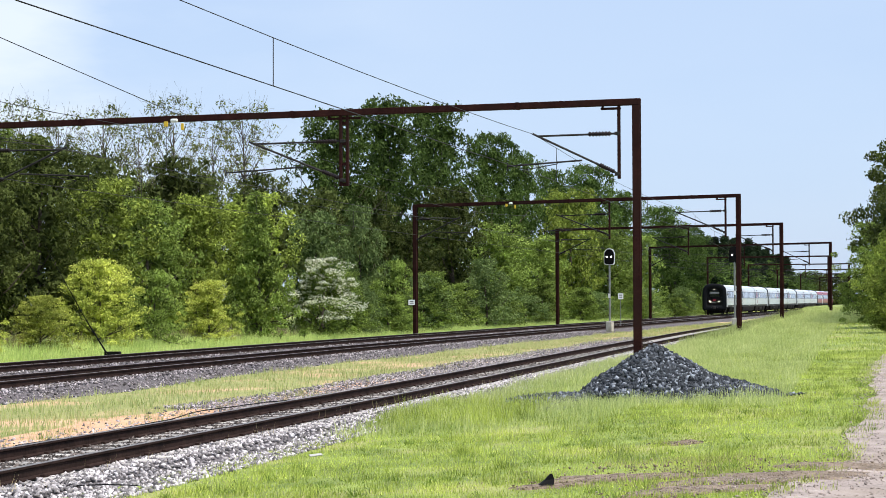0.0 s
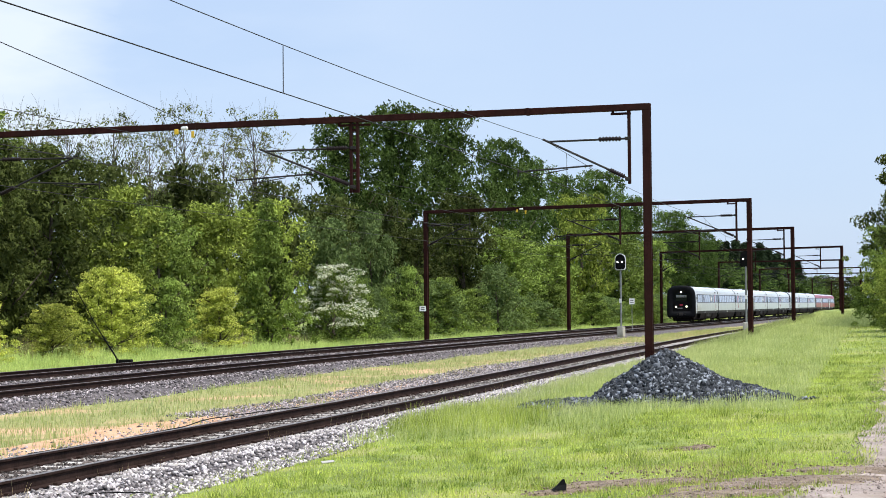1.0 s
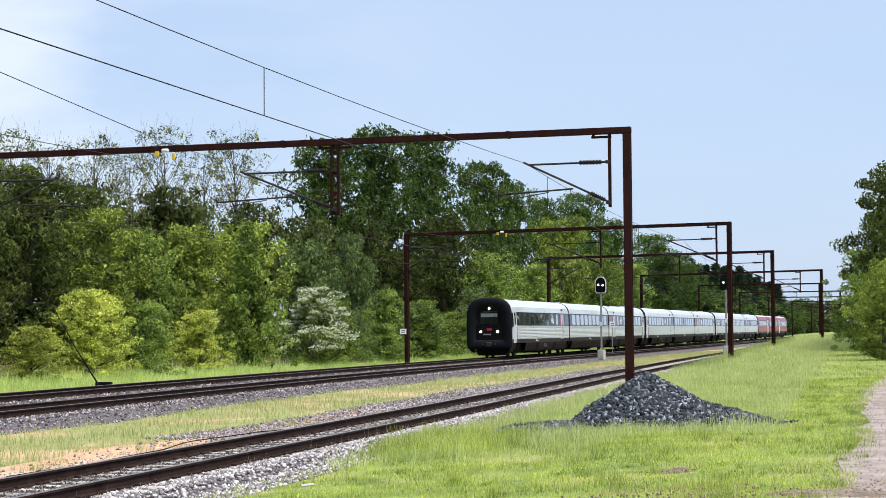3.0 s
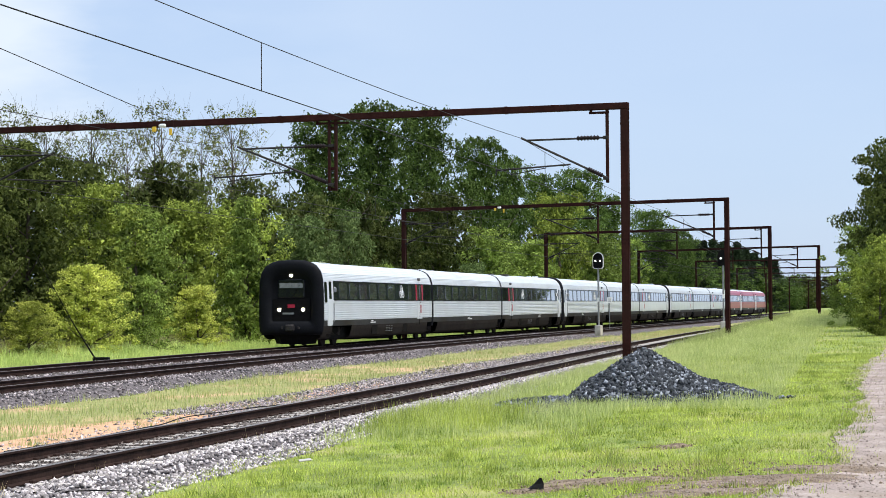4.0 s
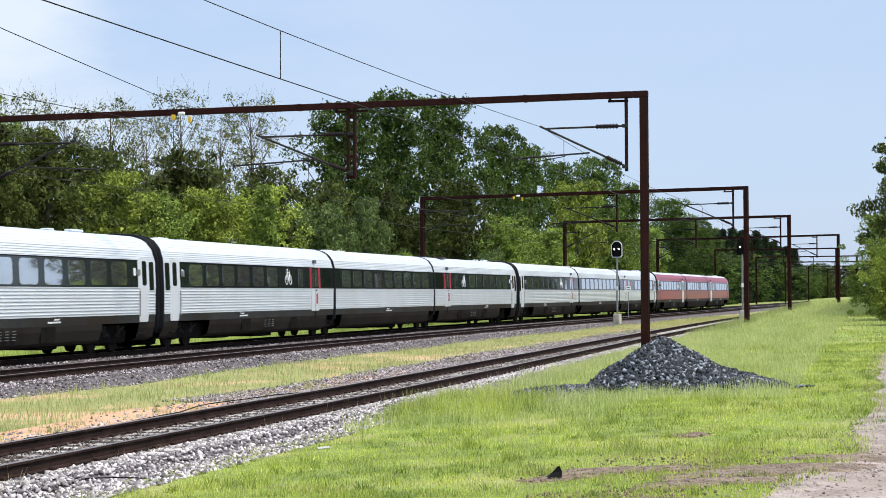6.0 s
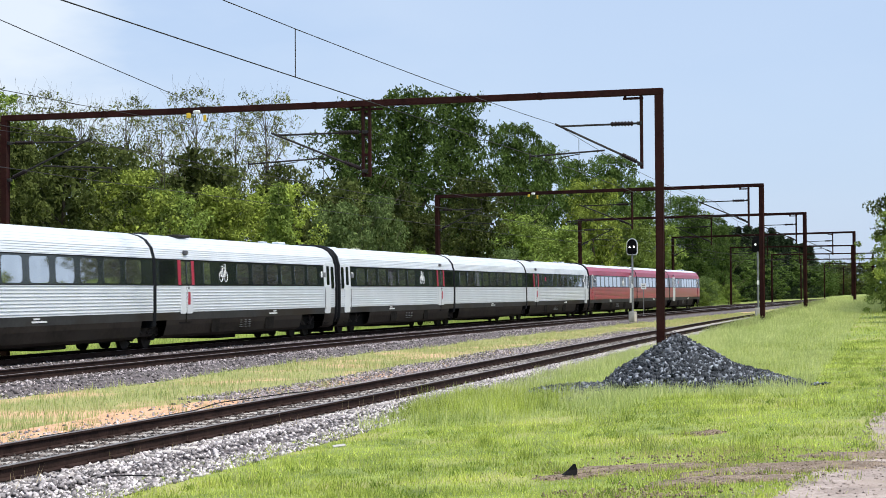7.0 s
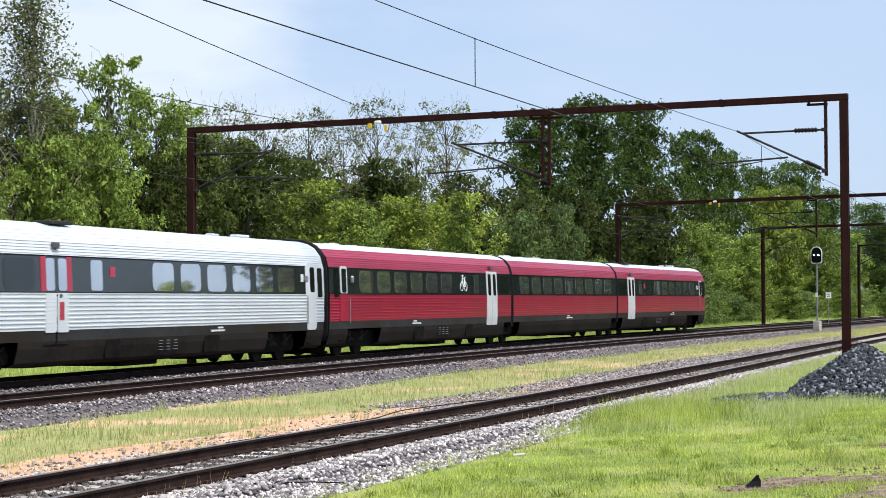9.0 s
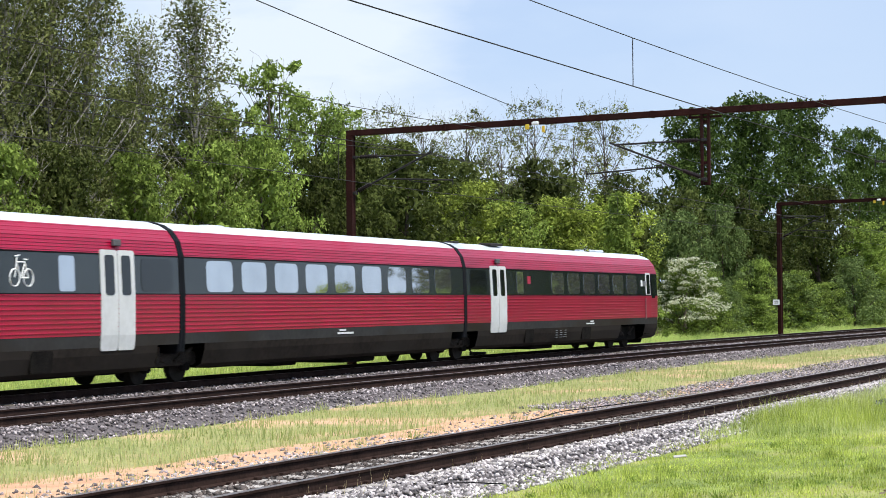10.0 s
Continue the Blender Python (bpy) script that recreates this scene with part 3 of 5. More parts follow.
G4 = gantry(207.3, -2.3, 197.0, 18.3, 8.0, [(None, 2.9, 0), (12.5, -3.1, 0), (20.5, -3.0, 0)], GL + " in the distance")
for k, s in enumerate((258, 312, 366, 425, 490)):
    gantry(s, -2.3, s - 3, 14.5, 8.0, [(None, 2.9, 0), (9.8, -3.1, 0)], GL + " far along the line")


def span_wires(name, pts, top, sag, low, drops, label):
    """Messenger wire with contact wire below it and thin droppers at the shares of each span in drops. pts: points at each support."""
    t = thing(name, label, "overhead wire")
    for a, c in zip(pts[:-1], pts[1:]):
        m, n = [], []
        for k in range(13):
            u = k / 12
            p = a.lerp(c, u)
            m.append((p.x, p.y, top - sag * 4 * u * (1 - u)))
            n.append((p.x, p.y, low))
        part("messenger_wire", Build().tube(m, 0.009, 5, False), M_WIRE, t)
        part("contact_wire", Build().tube(n, 0.011, 5, False), M_WIRE, t)
        for u in drops:
            p = a.lerp(c, u)
            part("dropper", Build().tube([(p.x, p.y, top - sag * 4 * u * (1 - u)), (p.x, p.y, low)], 0.009, 4, False), M_WIRE, t)


S_SUP = [(60.5, 60.5, 60), (112.9, 112, 110), (152.5, 151.3, 149), (204.5, 202.5, 198), (258, 257, 256), (312, 311, 310), (366, 365, 364), (425, 424, 423), (490, 489, 488)]
span_wires("far_track_wires", [along(-55, 0.3), along(4, 0.3)] + [along(a, 0.3) for a, _, _ in S_SUP], 7.08, 0.6, 5.75, (0.12, 0.35, 0.62, 0.88), "copper overhead wires above the far main track")
span_wires("near_track_wires", [along(-55, 6.0), along(4, 6.0)] + [along(b, 6.6 if k == 0 else 5.6) for k, (_, b, _) in enumerate(S_SUP)], 7.08, 0.6, 5.75, (0.12, 0.35, 0.62, 0.88), "copper overhead wires above the near main track")
span_wires("siding_wires", [along(-55, 12.7), along(4, 13.65), along(60, 16.3), along(110, 15.6), along(149, 13.2), along(198, 8.6)], 7.08, 0.32, 5.88, (0.08, 0.58), "copper overhead wires above the siding")
fw = thing("feeder_wire", "single feeder wire tied to the gantry beam", "overhead wire")
part("cable", Build().tube([along(4, 10.3, 8.62), along(30, 7.55, 8.36), along(44.5, 6.0, 8.25), along(60.5, 4.3, 8.1)], 0.012, 5, False), M_WIRE, fw)
part("cable", Build().tube([along(60.5, 4.3, 8.1), along(86, 4.4, 7.6), along(112, 4.4, 8.05)], 0.010, 5, False), M_WIRE, fw)


# ---- signals, boards and small fittings ----
def signal(x, y, zb, ztop, label, flip, turn):
    m = thing("railway_signal", label, "signal", Matrix.Translation((x, y, zb)) @ pose(0, 0, 0, 0, 0, turn), "signals beside the track")
    h = ztop - zb
    part("base", Build().box(0, 0, 0.26, 0.46, 0.46, 0.72, 0.04), M_CONC, m, "concrete base block")
    part("mast", Build().tube([(0, 0, 0.6), (0, 0, h - 1.0)], 0.07, 10), M_ZINC, m)
    part("number_plate", Build().box(0, -0.1, h * 0.42, 0.16, 0.02, 0.3), M_WHITE, m, "small white plate")

    def shield(w, hh, y0, y1):
        out = []
        for k in range(9):
            a = math.pi * k / 8
            out.append((w * math.cos(a), hh / 2 - w + w * math.sin(a)))
        out += [(-w, -hh / 2 + 0.12), (-w + 0.1, -hh / 2), (w - 0.1, -hh / 2), (w, -hh / 2 + 0.12)]
        return [[(px, y0, h - 0.6 + pz) for px, pz in out], [(px, y1, h - 0.6 + pz) for px, pz in out]]
    head = part("signal_head", Build().loft(shield(0.41, 1.18, -0.05, 0.0), caps=True), M_BLACK if flip else M_WHITE, m, "rounded back board")
    part("black_panel", Build().loft(shield(0.36, 1.06, -0.075, -0.052), caps=True), M_BLACK, head, "black front panel")
    for sx in (-0.17, 0.17):
        part("signal_lamp", Build().tube([(sx, -0.078, h - 0.62), (sx, -0.10, h - 0.62)], 0.06, 10), M_SIGLIGHT, head, "lit white lamp")
        part("hood", Build().loft([[(sx + 0.11 * math.cos(a), yy, h - 0.62 + 0.11 * math.sin(a)) for a in (math.pi * k / 8 for k in range(9))] for yy in (-0.078, -0.26)], close=False), M_BLACK, head)
    return m


signal(11.72, 125.5, -0.15, 5.62, "railway signal with white-rimmed black head on a grey mast", False, -28)
signal(21.28, 130.2, 0.02, 5.86, "railway signal with black head on a grey mast", True, -5)


def board(x, y, zb, zc, w, h, label, own_post=True):
    m = thing("track_sign", label, "sign", Matrix.Translation((x, y, zb)) @ pose(0, 0, 0, 0, 0, -4), "white boards beside the track")
    if own_post:
        part("post", Build().tube([(0, 0, 0), (0, 0, zc - zb + h * 0.4)], 0.03, 8), M_ZINC, m)
    pl = part("plate", Build().box(0, -0.05, zc - zb, w, 0.02, h, 0.0), M_WHITE, m)
    for k in range(2):
        part("marking", Build().box(0, -0.064, zc - zb + h * (0.2 - 0.35 * k), w * 0.6, 0.004, h * 0.14), M_BAR, pl)


board(14.13, 142.0, -0.3, 2.27, 0.42, 0.46, "white rectangular board on a thin grey post")
board(-1.95, 111.2, 1.6, 1.86, 0.40, 0.32, "small white board fixed to a gantry post", False)

lv = thing("point_lever", "black point lever with weight box beside the far track", "lever", Matrix.Translation((-13.05, 70.4, -0.42)) @ pose(0, 0, 0, 0, 0, -10))
part("weight_box", Build().box(0.1, 0, 0.30, 0.5, 0.3, 0.22, 0.03), M_BLACK, lv)
part("stand", Build().box(-0.25, 0, 0.2, 0.12, 0.16, 0.42, 0.02).box(0, 0, 0.06, 0.8, 0.2, 0.08, 0.02), M_BLACK, lv)
part("lever_rod", Build().tube([(-0.22, 0, 0.35), (-1.2, 0, 1.85), (-1.95, 0, 3.15), (-2.85, 0, 4.7)], [0.035, 0.02, 0.014, 0.008], 6), M_BLACK, lv)


# ---- stone heap ----
def pile_h(u, v):
    """Height of the heap over its plan, u across (metres), v in depth."""
    main = 1.14 * max(0.0, 1 - math.hypot(u / (1.66 if u < 0 else 1.95), v / 1.6)) ** 0.85
    tail = 0.55 * max(0.0, 1 - math.hypot((u - 1.1) / 1.9, (v + 0.1) / 1.3)) ** 0.9
    toe = 0.16 * max(0.0, 1 - math.hypot((u + 1.75) / 1.3, (v + 0.3) / 1.0)) ** 0.7
    toe2 = 0.13 * max(0.0, 1 - math.hypot((u - 2.3) / 1.0, v / 0.7)) ** 0.7
    return max(main, tail, toe, toe2) + 0.05 * math.sin(u * 5.1 + 1) * math.sin(v * 4.3) * (1 if main > 0.1 else 0)


PX, PY, PZ = 4.32, 36.6, -0.12
heap = thing("stone_heap", "heap of dark slate-grey crushed stone on the grass", "stone heap", Matrix.Translation((PX, PY, PZ)) @ pose(0, 0, 0, 0, 0, -3))
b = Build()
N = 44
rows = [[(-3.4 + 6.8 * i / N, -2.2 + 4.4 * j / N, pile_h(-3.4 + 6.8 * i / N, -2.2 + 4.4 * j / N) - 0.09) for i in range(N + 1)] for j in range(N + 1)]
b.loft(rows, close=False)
part("heap_core", b, M_PILE_CORE, heap, "inside of the heap, coloured near black as shade between the stones")
rng = np.random.default_rng(7)
V, T = [], []
base = np.array([(1, 0, 0), (-1, 0, 0), (0, 1, 0), (0, -1, 0), (0, 0, 1), (0, 0, -1)], float)
F = np.array([(0, 2, 4), (2, 1, 4), (1, 3, 4), (3, 0, 4), (2, 0, 5), (1, 2, 5), (3, 1, 5), (0, 3, 5)])
n = 0
while n < 13000:
    u, v = rng.uniform(-3.0, 3.3), rng.uniform(-1.8, 1.5)
    hgt = pile_h(u, v)
    if hgt < 0.015 and rng.random() > 0.03 * math.exp(-(abs(u) - 2) ** 2):
        continue
    q = base * (0.5 + 0.8 * rng.random((6, 1))) + rng.normal(0, 0.2, (6, 3))
    e = Euler(rng.random(3) * 6.28).to_matrix()
    q = q @ np.array(e).T * rng.uniform(0.028, 0.074)
    V.append(q + (u, v, hgt - 0.01))
    T.append(F + 6 * n)
    n += 1
st = new("stone_layer", stuff_mesh("stone_layer", np.concatenate(V), np.concatenate(T), M_PILE))
st.parent = heap
tagged(st, "angular dark stones with pale faces", kind="stuff")


# ---- trees and bushes ----
def leaf_cloud(rng, centres, radii, per, size, flat=0.75, shell=0.55):
    """Leaf quads scattered in clumps; returns vertices and triangles."""
    c = np.repeat(centres, per, axis=0)
    r = np.repeat(radii, per)
    n = len(c)
    d = rng.normal(size=(n, 3))
    d /= np.linalg.norm(d, axis=1)[:, None]
    rad = r * (shell + (1 - shell) * rng.random(n)) * (0.85 + 0.5 * rng.random(n) ** 3)
    p = c + d * rad[:, None] * (1, 1, flat)
    a = rng.normal(size=(n, 3)) * 0.8 + d * 0.5 + (0, 0, -0.35)
    a /= np.linalg.norm(a, axis=1)[:, None]
    b2 = np.cross(a, rng.normal(size=(n, 3)))
    b2 /= np.linalg.norm(b2, axis=1)[:, None] + 1e-6
    s = size * (0.6 + 0.8 * rng.random(n))[:, None]
    nn = np.cross(a, b2)
    v = np.stack([p - a * s - b2 * s * 0.55, p - a * s * 0.6 + b2 * s * 0.6 + nn * s * 0.2, p + a * s * 1.1], 1).reshape(-1, 3)
    t = 3 * np.arange(n)[:, None] + np.array((0, 1, 2))
    return v, t


def tree_mesh(kind, seed):
    """Trunk and crown meshes of a tree one unit high scaled to h metres, radius r."""
    rng = np.random.default_rng(seed)
    spec = TREES[kind]
    h, r = spec["h"], spec["r"]
    tb = Build()
    tr = spec["trunk"]
    lean = rng.normal(0, 0.02 * h, 2)
    top = h * spec["stem"]
    pts = [(lean[0] * u * u + 0.05 * math.sin(3 * u + seed), lean[1] * u * u, -0.3 + (top + 0.3) * u) for u in np.linspace(0, 1, 7)]
    tb.tube(pts, [tr * (1.25 - 1.05 * u) for u in np.linspace(0, 1, 7)], 8)
    cen, rad = [], []
    nb = spec["clumps"]
    for i in range(nb):
        u = (i + rng.random()) / nb
        z = h * (spec["low"] + (1 - spec["low"]) * u)
        prof = spec["shape"](u)
        ang = rng.random() * 6.28
        q = math.sqrt(rng.random()) if spec["fill"] else 0.55 + 0.45 * rng.random()
        rr = r * prof * q * rng.uniform(0.74, 1.24)
        cr = spec["clump"] * rng.uniform(0.6, 1.35)
        z = min(z, h - cr * 0.5)
        cen.append((rr * math.cos(ang) + lean[0] * u, rr * math.sin(ang) + lean[1] * u, z))
        rad.append(cr)
        if i % spec["limb"] == 0:
            z0 = min(max(z - 0.5 * rr - 0.1 * h, 0.12 * h), top)
            uu = z0 / top
            st = Vector((lean[0] * uu * uu, lean[1] * uu * uu, z0))
            en = Vector(cen[-1])
            mid = st.lerp(en, 0.5) + Vector((0, 0, -0.06 * rr))
            lr = tr * 0.42 * (1 - 0.7 * uu)
            tb.tube([st, mid, en], [lr, lr * 0.7, lr * 0.3], 5)
            for _ in range(spec["twigs"]):
                q2 = en + Vector(rng.normal(0, cr * 0.8, 3)) + Vector((0, 0, cr * 0.7))
                tb.tube([en.lerp(mid, 0.4 * rng.random()), en.lerp(q2, 0.5) + Vector(rng.normal(0, 0.1, 3)), q2], [lr * 0.3, lr * 0.2, 0.006], 4, False)
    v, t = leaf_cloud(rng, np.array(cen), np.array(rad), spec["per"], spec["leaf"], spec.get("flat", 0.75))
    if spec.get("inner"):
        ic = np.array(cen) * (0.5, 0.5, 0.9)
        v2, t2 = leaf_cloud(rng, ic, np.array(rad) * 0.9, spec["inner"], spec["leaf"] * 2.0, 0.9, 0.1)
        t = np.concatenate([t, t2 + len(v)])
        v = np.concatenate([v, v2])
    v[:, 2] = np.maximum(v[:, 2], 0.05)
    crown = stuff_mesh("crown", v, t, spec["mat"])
    extra = None
    if spec.get("bloom"):
        hi = np.array(cen)[:, 2] > 0.22 * h
        bv, bt = leaf_cloud(rng, np.array(cen)[hi] + (0, 0, 0.14), np.array(rad)[hi] * 1.04, spec["bloom"], 0.05, 0.45, 0.75)
        extra = stuff_mesh("blossom", bv, bt, L_BLOSSOM)
    return tb.mesh("trunk", spec.get("bark", M_BARK), True), crown, extra


round_ = lambda u: (math.sin(math.pi * min(max(0.12 + 0.80 * u, 0), 1))) ** 0.6
cone_ = lambda u: 1.02 - u
vase_ = lambda u: 0.35 + 0.65 * math.sin(math.pi * (0.1 + 0.75 * u))
dome_ = lambda u: math.sqrt(max(0.0, 1 - (0.96 * u) ** 2))
TREES = {
    "oak": dict(h=18.0, r=5.2, trunk=0.36, stem=0.75, clumps=220, low=0.06, shape=round_, fill=True, clump=0.95, per=98, leaf=0.145, limb=8, twigs=0, inner=10, mat=L_DARK),
    "ash": dict(h=9.0, r=3.1, trunk=0.17, stem=0.8, clumps=140, low=0.03, shape=round_, fill=True, clump=0.55, per=84, leaf=0.098, limb=8, twigs=0, inner=10, mat=L_MID),
    "elder": dict(h=9.0, r=3.1, trunk=0.17, stem=0.8, clumps=140, low=0.03, shape=round_, fill=True, clump=0.55, per=84, leaf=0.097, limb=8, twigs=0, inner=10, mat=L_LIME),
    # deep leaf colour stands in for shade seen through the wood's gaps
    "fill": dict(h=9.0, r=3.1, trunk=0.17, stem=0.8, clumps=95, low=0.02, shape=round_, fill=True, clump=0.65, per=46, leaf=0.150, limb=10, twigs=0, inner=8, mat=L_DEEP),
    "wood": dict(h=9.0, r=3.1, trunk=0.17, stem=0.8, clumps=95, low=0.02, shape=round_, fill=True, clump=0.65, per=42, leaf=0.15, limb=10, twigs=0, inner=10, mat=L_DARK),
    "bush": dict(h=4.5, r=2.1, trunk=0.08, stem=0.7, clumps=175, low=0.02, shape=dome_, fill=True, clump=0.33, per=100, leaf=0.048, limb=5, twigs=2, inner=8, mat=L_BRIGHT, flat=0.62),
    "willow": dict(h=5.0, r=2.3, trunk=0.10, stem=0.7, clumps=95, low=0.03, shape=dome_, fill=True, clump=0.42, per=90, leaf=0.064, limb=5, twigs=1, inner=10, mat=L_SILVER),
    "scrub": dict(h=4.5, r=2.3, trunk=0.08, stem=0.7, clumps=90, low=0.02, shape=dome_, fill=True, clump=0.42, per=105, leaf=0.060, limb=5, twigs=1, inner=10, mat=L_MID, flat=0.55),
    "hawthorn": dict(h=5.0, r=2.2, trunk=0.10, stem=0.7, clumps=90, low=0.05, shape=dome_, fill=True, clump=0.40, per=90, leaf=0.056, limb=5, twigs=1, inner=10, mat=L_MID, bloom=120, flat=0.5),
    "thin": dict(h=14.0, r=2.4, trunk=0.12, stem=0.92, clumps=80, low=0.35, shape=vase_, fill=True, clump=0.55, per=34, leaf=0.085, limb=1, twigs=6, mat=L_YOUNG),
    "birch": dict(h=15.0, r=2.6, trunk=0.16, stem=0.95, clumps=230, low=0.06, shape=lambda u: 1.0 - 0.70 * u, fill=True, clump=0.58, per=66, leaf=0.070, limb=2, twigs=2, mat=L_YOUNG, bark=M_BIRCH, flat=1.7),
    "open": dict(h=11.0, r=2.6, trunk=0.16, stem=0.9, clumps=95, low=0.25, shape=vase_, fill=True, clump=0.48, per=80, leaf=0.100, limb=2, twigs=2, mat=L_MID),
    "conifer": dict(h=13.0, r=2.6, trunk=0.2, stem=0.97, clumps=190, low=0.02, shape=cone_, fill=False, clump=0.62, per=70, leaf=0.130, limb=4, twigs=0, inner=12, mat=L_CONIFER, flat=0.7),
}
TREES["maple"] = dict(TREES["ash"], mat=L_DEEP)
TREES["alder"] = dict(TREES["ash"], shape=cone_, clumps=150, clump=0.5, mat=L_MID)
NAMES = {"maple": ("young_tree", "dark olive-green dense tree in the wood's edge", "tree"), "alder": ("young_tree", "pointed mid-green young tree in the wood's edge", "tree"),
         "oak": ("broadleaf_tree", "tall dark-green broadleaf tree behind the railway", "tree"), "ash": ("young_tree", "dense green young tree in the wood's edge", "tree"),
         "elder": ("young_tree", "fresh yellow-green young tree in the wood's edge", "tree"),
         "fill": ("young_tree", "dense green tree inside the wood, leaves darkened as if in shade", "tree"),
         "wood": ("broadleaf_tree", "dark green broadleaf tree", "tree"),
         "bush": ("bush", "bright yellow-green bush at the edge of the wood", "bush"), "willow": ("willow_bush", "grey-green willow bush at the edge of the wood", "bush"),
         "scrub": ("bush", "mid-green bush at the edge of the wood", "bush"), "hawthorn": ("hawthorn_bush", "hawthorn bush covered with white blossom", "bush"),
         "thin": ("sparse_tree", "thin tree with bare grey twigs and few young leaves", "tree"), "birch": ("birch_tree", "tall birch with hanging twigs and thin foliage", "tree"),
         "open": ("young_tree", "slender young tree with an open leafy crown", "tree"), "conifer": ("conifer_tree", "dark green conifer far along the line", "tree")}
_protos = {}


def plant(kind, x, y, h, r, label=""):
    """One tree or bush of the kind, h high and r wide, with its own turn; meshes are shared between alike ones."""
    key = (kind, (len(PLANTED) * 7) % 3)
    PLANTED.append(kind)
    if key not in _protos:
        _protos[key] = tree_mesh(kind, 11 + 17 * len(_protos))
    trunk, crown, extra = _protos[key]
    sp = TREES[kind]
    nm, lab, cat = NAMES[kind]
    t = thing(nm, label or lab, cat, None, "woods along the line")
    t.matrix_basis = Matrix.LocRotScale((x, y, ground_at(x, y) - 0.08), Euler((0, 0, len(PLANTED) * 2.1)), (r / sp["r"], r / sp["r"], h / sp["h"]))
    for n2, me in (("trunk", trunk), ("crown", crown), ("blossom", extra)):
        if me:
            o = new(n2, me)
            o.parent = t


PLANTED = []
FRONT = [("bush", -15.0, 78.5, 3.9, 2.0), ("bush", -16.4, 72.6, 2.3, 1.4), ("bush", -11.9, 90.6, 3.2, 1.7), ("hawthorn", -7.3, 107.6, 4.8, 2.5), ("alder", -10.2, 98.9, 8.2, 2.5),
         ("willow", -5.2, 115.4, 3.6, 1.6), ("scrub", -3.2, 122.6, 5.2, 1.9), ("scrub", -0.8, 131.3, 4.6, 2.0), ("willow", 3.6, 146.7, 5.8, 3.0), ("scrub", 9.4, 167.4, 4.4, 2.6),
         ("scrub", 14.4, 185.2, 3.6, 2.2), ("bush", -17.8, 66.8, 2.7, 1.5), ("scrub", -19.9, 57.9, 3.4, 1.6), ("scrub", -21.0, 53.0, 3.2, 1.6), ("scrub", -21.9, 49.1, 3.2, 1.6),
         ("scrub", -13.6, 84.5, 3.6, 1.7), ("scrub", -6.2, 111.5, 4.2, 1.9)]
for k, x, y, h, r in FRONT:
    plant(k, x, y, h, r)
MID = [(-18.7, 82.0, 9.3, 3.4), (-17.1, 88.4, 7.9, 2.8), (-15.6, 94.2, 7.4, 2.6), (-13.9, 100.5, 8.0, 2.8), (-11.8, 108.3, 8.6, 3.0), (-8.5, 120.4, 8.2, 3.2), (-5.9, 129.6, 9.2, 2.8),
       (-2.8, 140.7, 8.4, 3.3), (0.9, 153.7, 12.0, 3.6), (5.2, 169.1, 9.6, 3.8)]
MID2 = [(9.8, 185.4, 9.0, 3.7), (14.5, 202.3, 14.9, 4.2), (20.6, 223.9, 11.6, 4.2), (27.0, 246.6, 11.2, 3.9), (-21.8, 69.8, 8.4, 2.2), (-20.8, 73.7, 8.0, 2.2), (-22.7, 65.8, 7.9, 2.1),
        (-23.8, 60.9, 7.2, 2.0), (-24.9, 56.5, 7.1, 2.0), (-25.6, 53.0, 6.8, 2.0), (-20.0, 78.0, 8.5, 2.4)]
for i, (x, y, h, r) in enumerate(MID + MID2):
    plant("willow" if i in (5, 6) else "maple" if i in (0, 7, 8, 15, 18, 20) else "elder" if i in (1, 3, 4, 11) else "ash", x, y, h, r)
BIG = [(-8.7, 141.8, 17.2, 4.2), (-4.6, 156.3, 19.7, 4.8), (-0.2, 172.2, 21.0, 4.9), (5.2, 191.4, 20.0, 4.2), (9.2, 205.4, 19.0, 3.8), (14.2, 223.2, 18.4, 4.2), (19.8, 242.9, 20.4, 5.0),
       (26.8, 267.9, 18.3, 5.0), (39.1, 311.7, 18.4, 5.6), (45.8, 335.3, 15.9, 4.8), (35.8, 275.0, 13.8, 4.0), (42.6, 296.0, 13.0, 4.0), (-20.5, 120.0, 10.0, 5.0)]
for x, y, h, r in BIG:
    plant("oak", x, y, h, r)
THIN = [(-22.5, 95.5, 12.7, 2.0), (-21.3, 99.9, 12.4, 1.9), (-19.9, 105.3, 13.5, 2.2), (-17.2, 115.0, 15.3, 2.3), (-13.9, 127.1, 16.2, 2.8), (-15.5, 121.3, 14.4, 2.0), (-18.6, 110.0, 13.0, 2.0)]
for x, y, h, r in THIN:
    plant("thin", x, y, h, r)
BIRCH = [(-26.9, 56.4, 15.5, 2.8), (-25.9, 60.9, 15.0, 2.6), (-24.0, 67.8, 14.0, 2.9), (-25.3, 64.6, 12.2, 2.2), (-27.5, 53.0, 15.5, 2.8), (-27.6, 60.0, 14.0, 2.6), (-26.2, 58.6, 15.2, 2.6), (-28.5, 50.5, 15.0, 3.0)]
for x, y, h, r in BIRCH:
    plant("birch", x, y, h, r)
OPEN = [(-22.7, 74.2, 12.2, 2.2), (-21.8, 78.1, 11.2, 2.0), (-23.4, 71.0, 10.0, 2.0), (-24.6, 93.0, 12.2, 2.0), (-23.3, 89.0, 11.2, 2.0)]
for x, y, h, r in OPEN:
    plant("open", x, y, h, r)
for i, s in enumerate(range(46, 150, 6)):          # second row that closes the wood
    p = along(s, -14.5 - 1.5 * (i % 2))
    plant("fill", p.x, p.y, 7.2 + 1.3 * ((i * 5) % 3) / 2 + 0.02 * s, 3.0, label="dense green tree inside the wood, leaves darkened as if in shade")
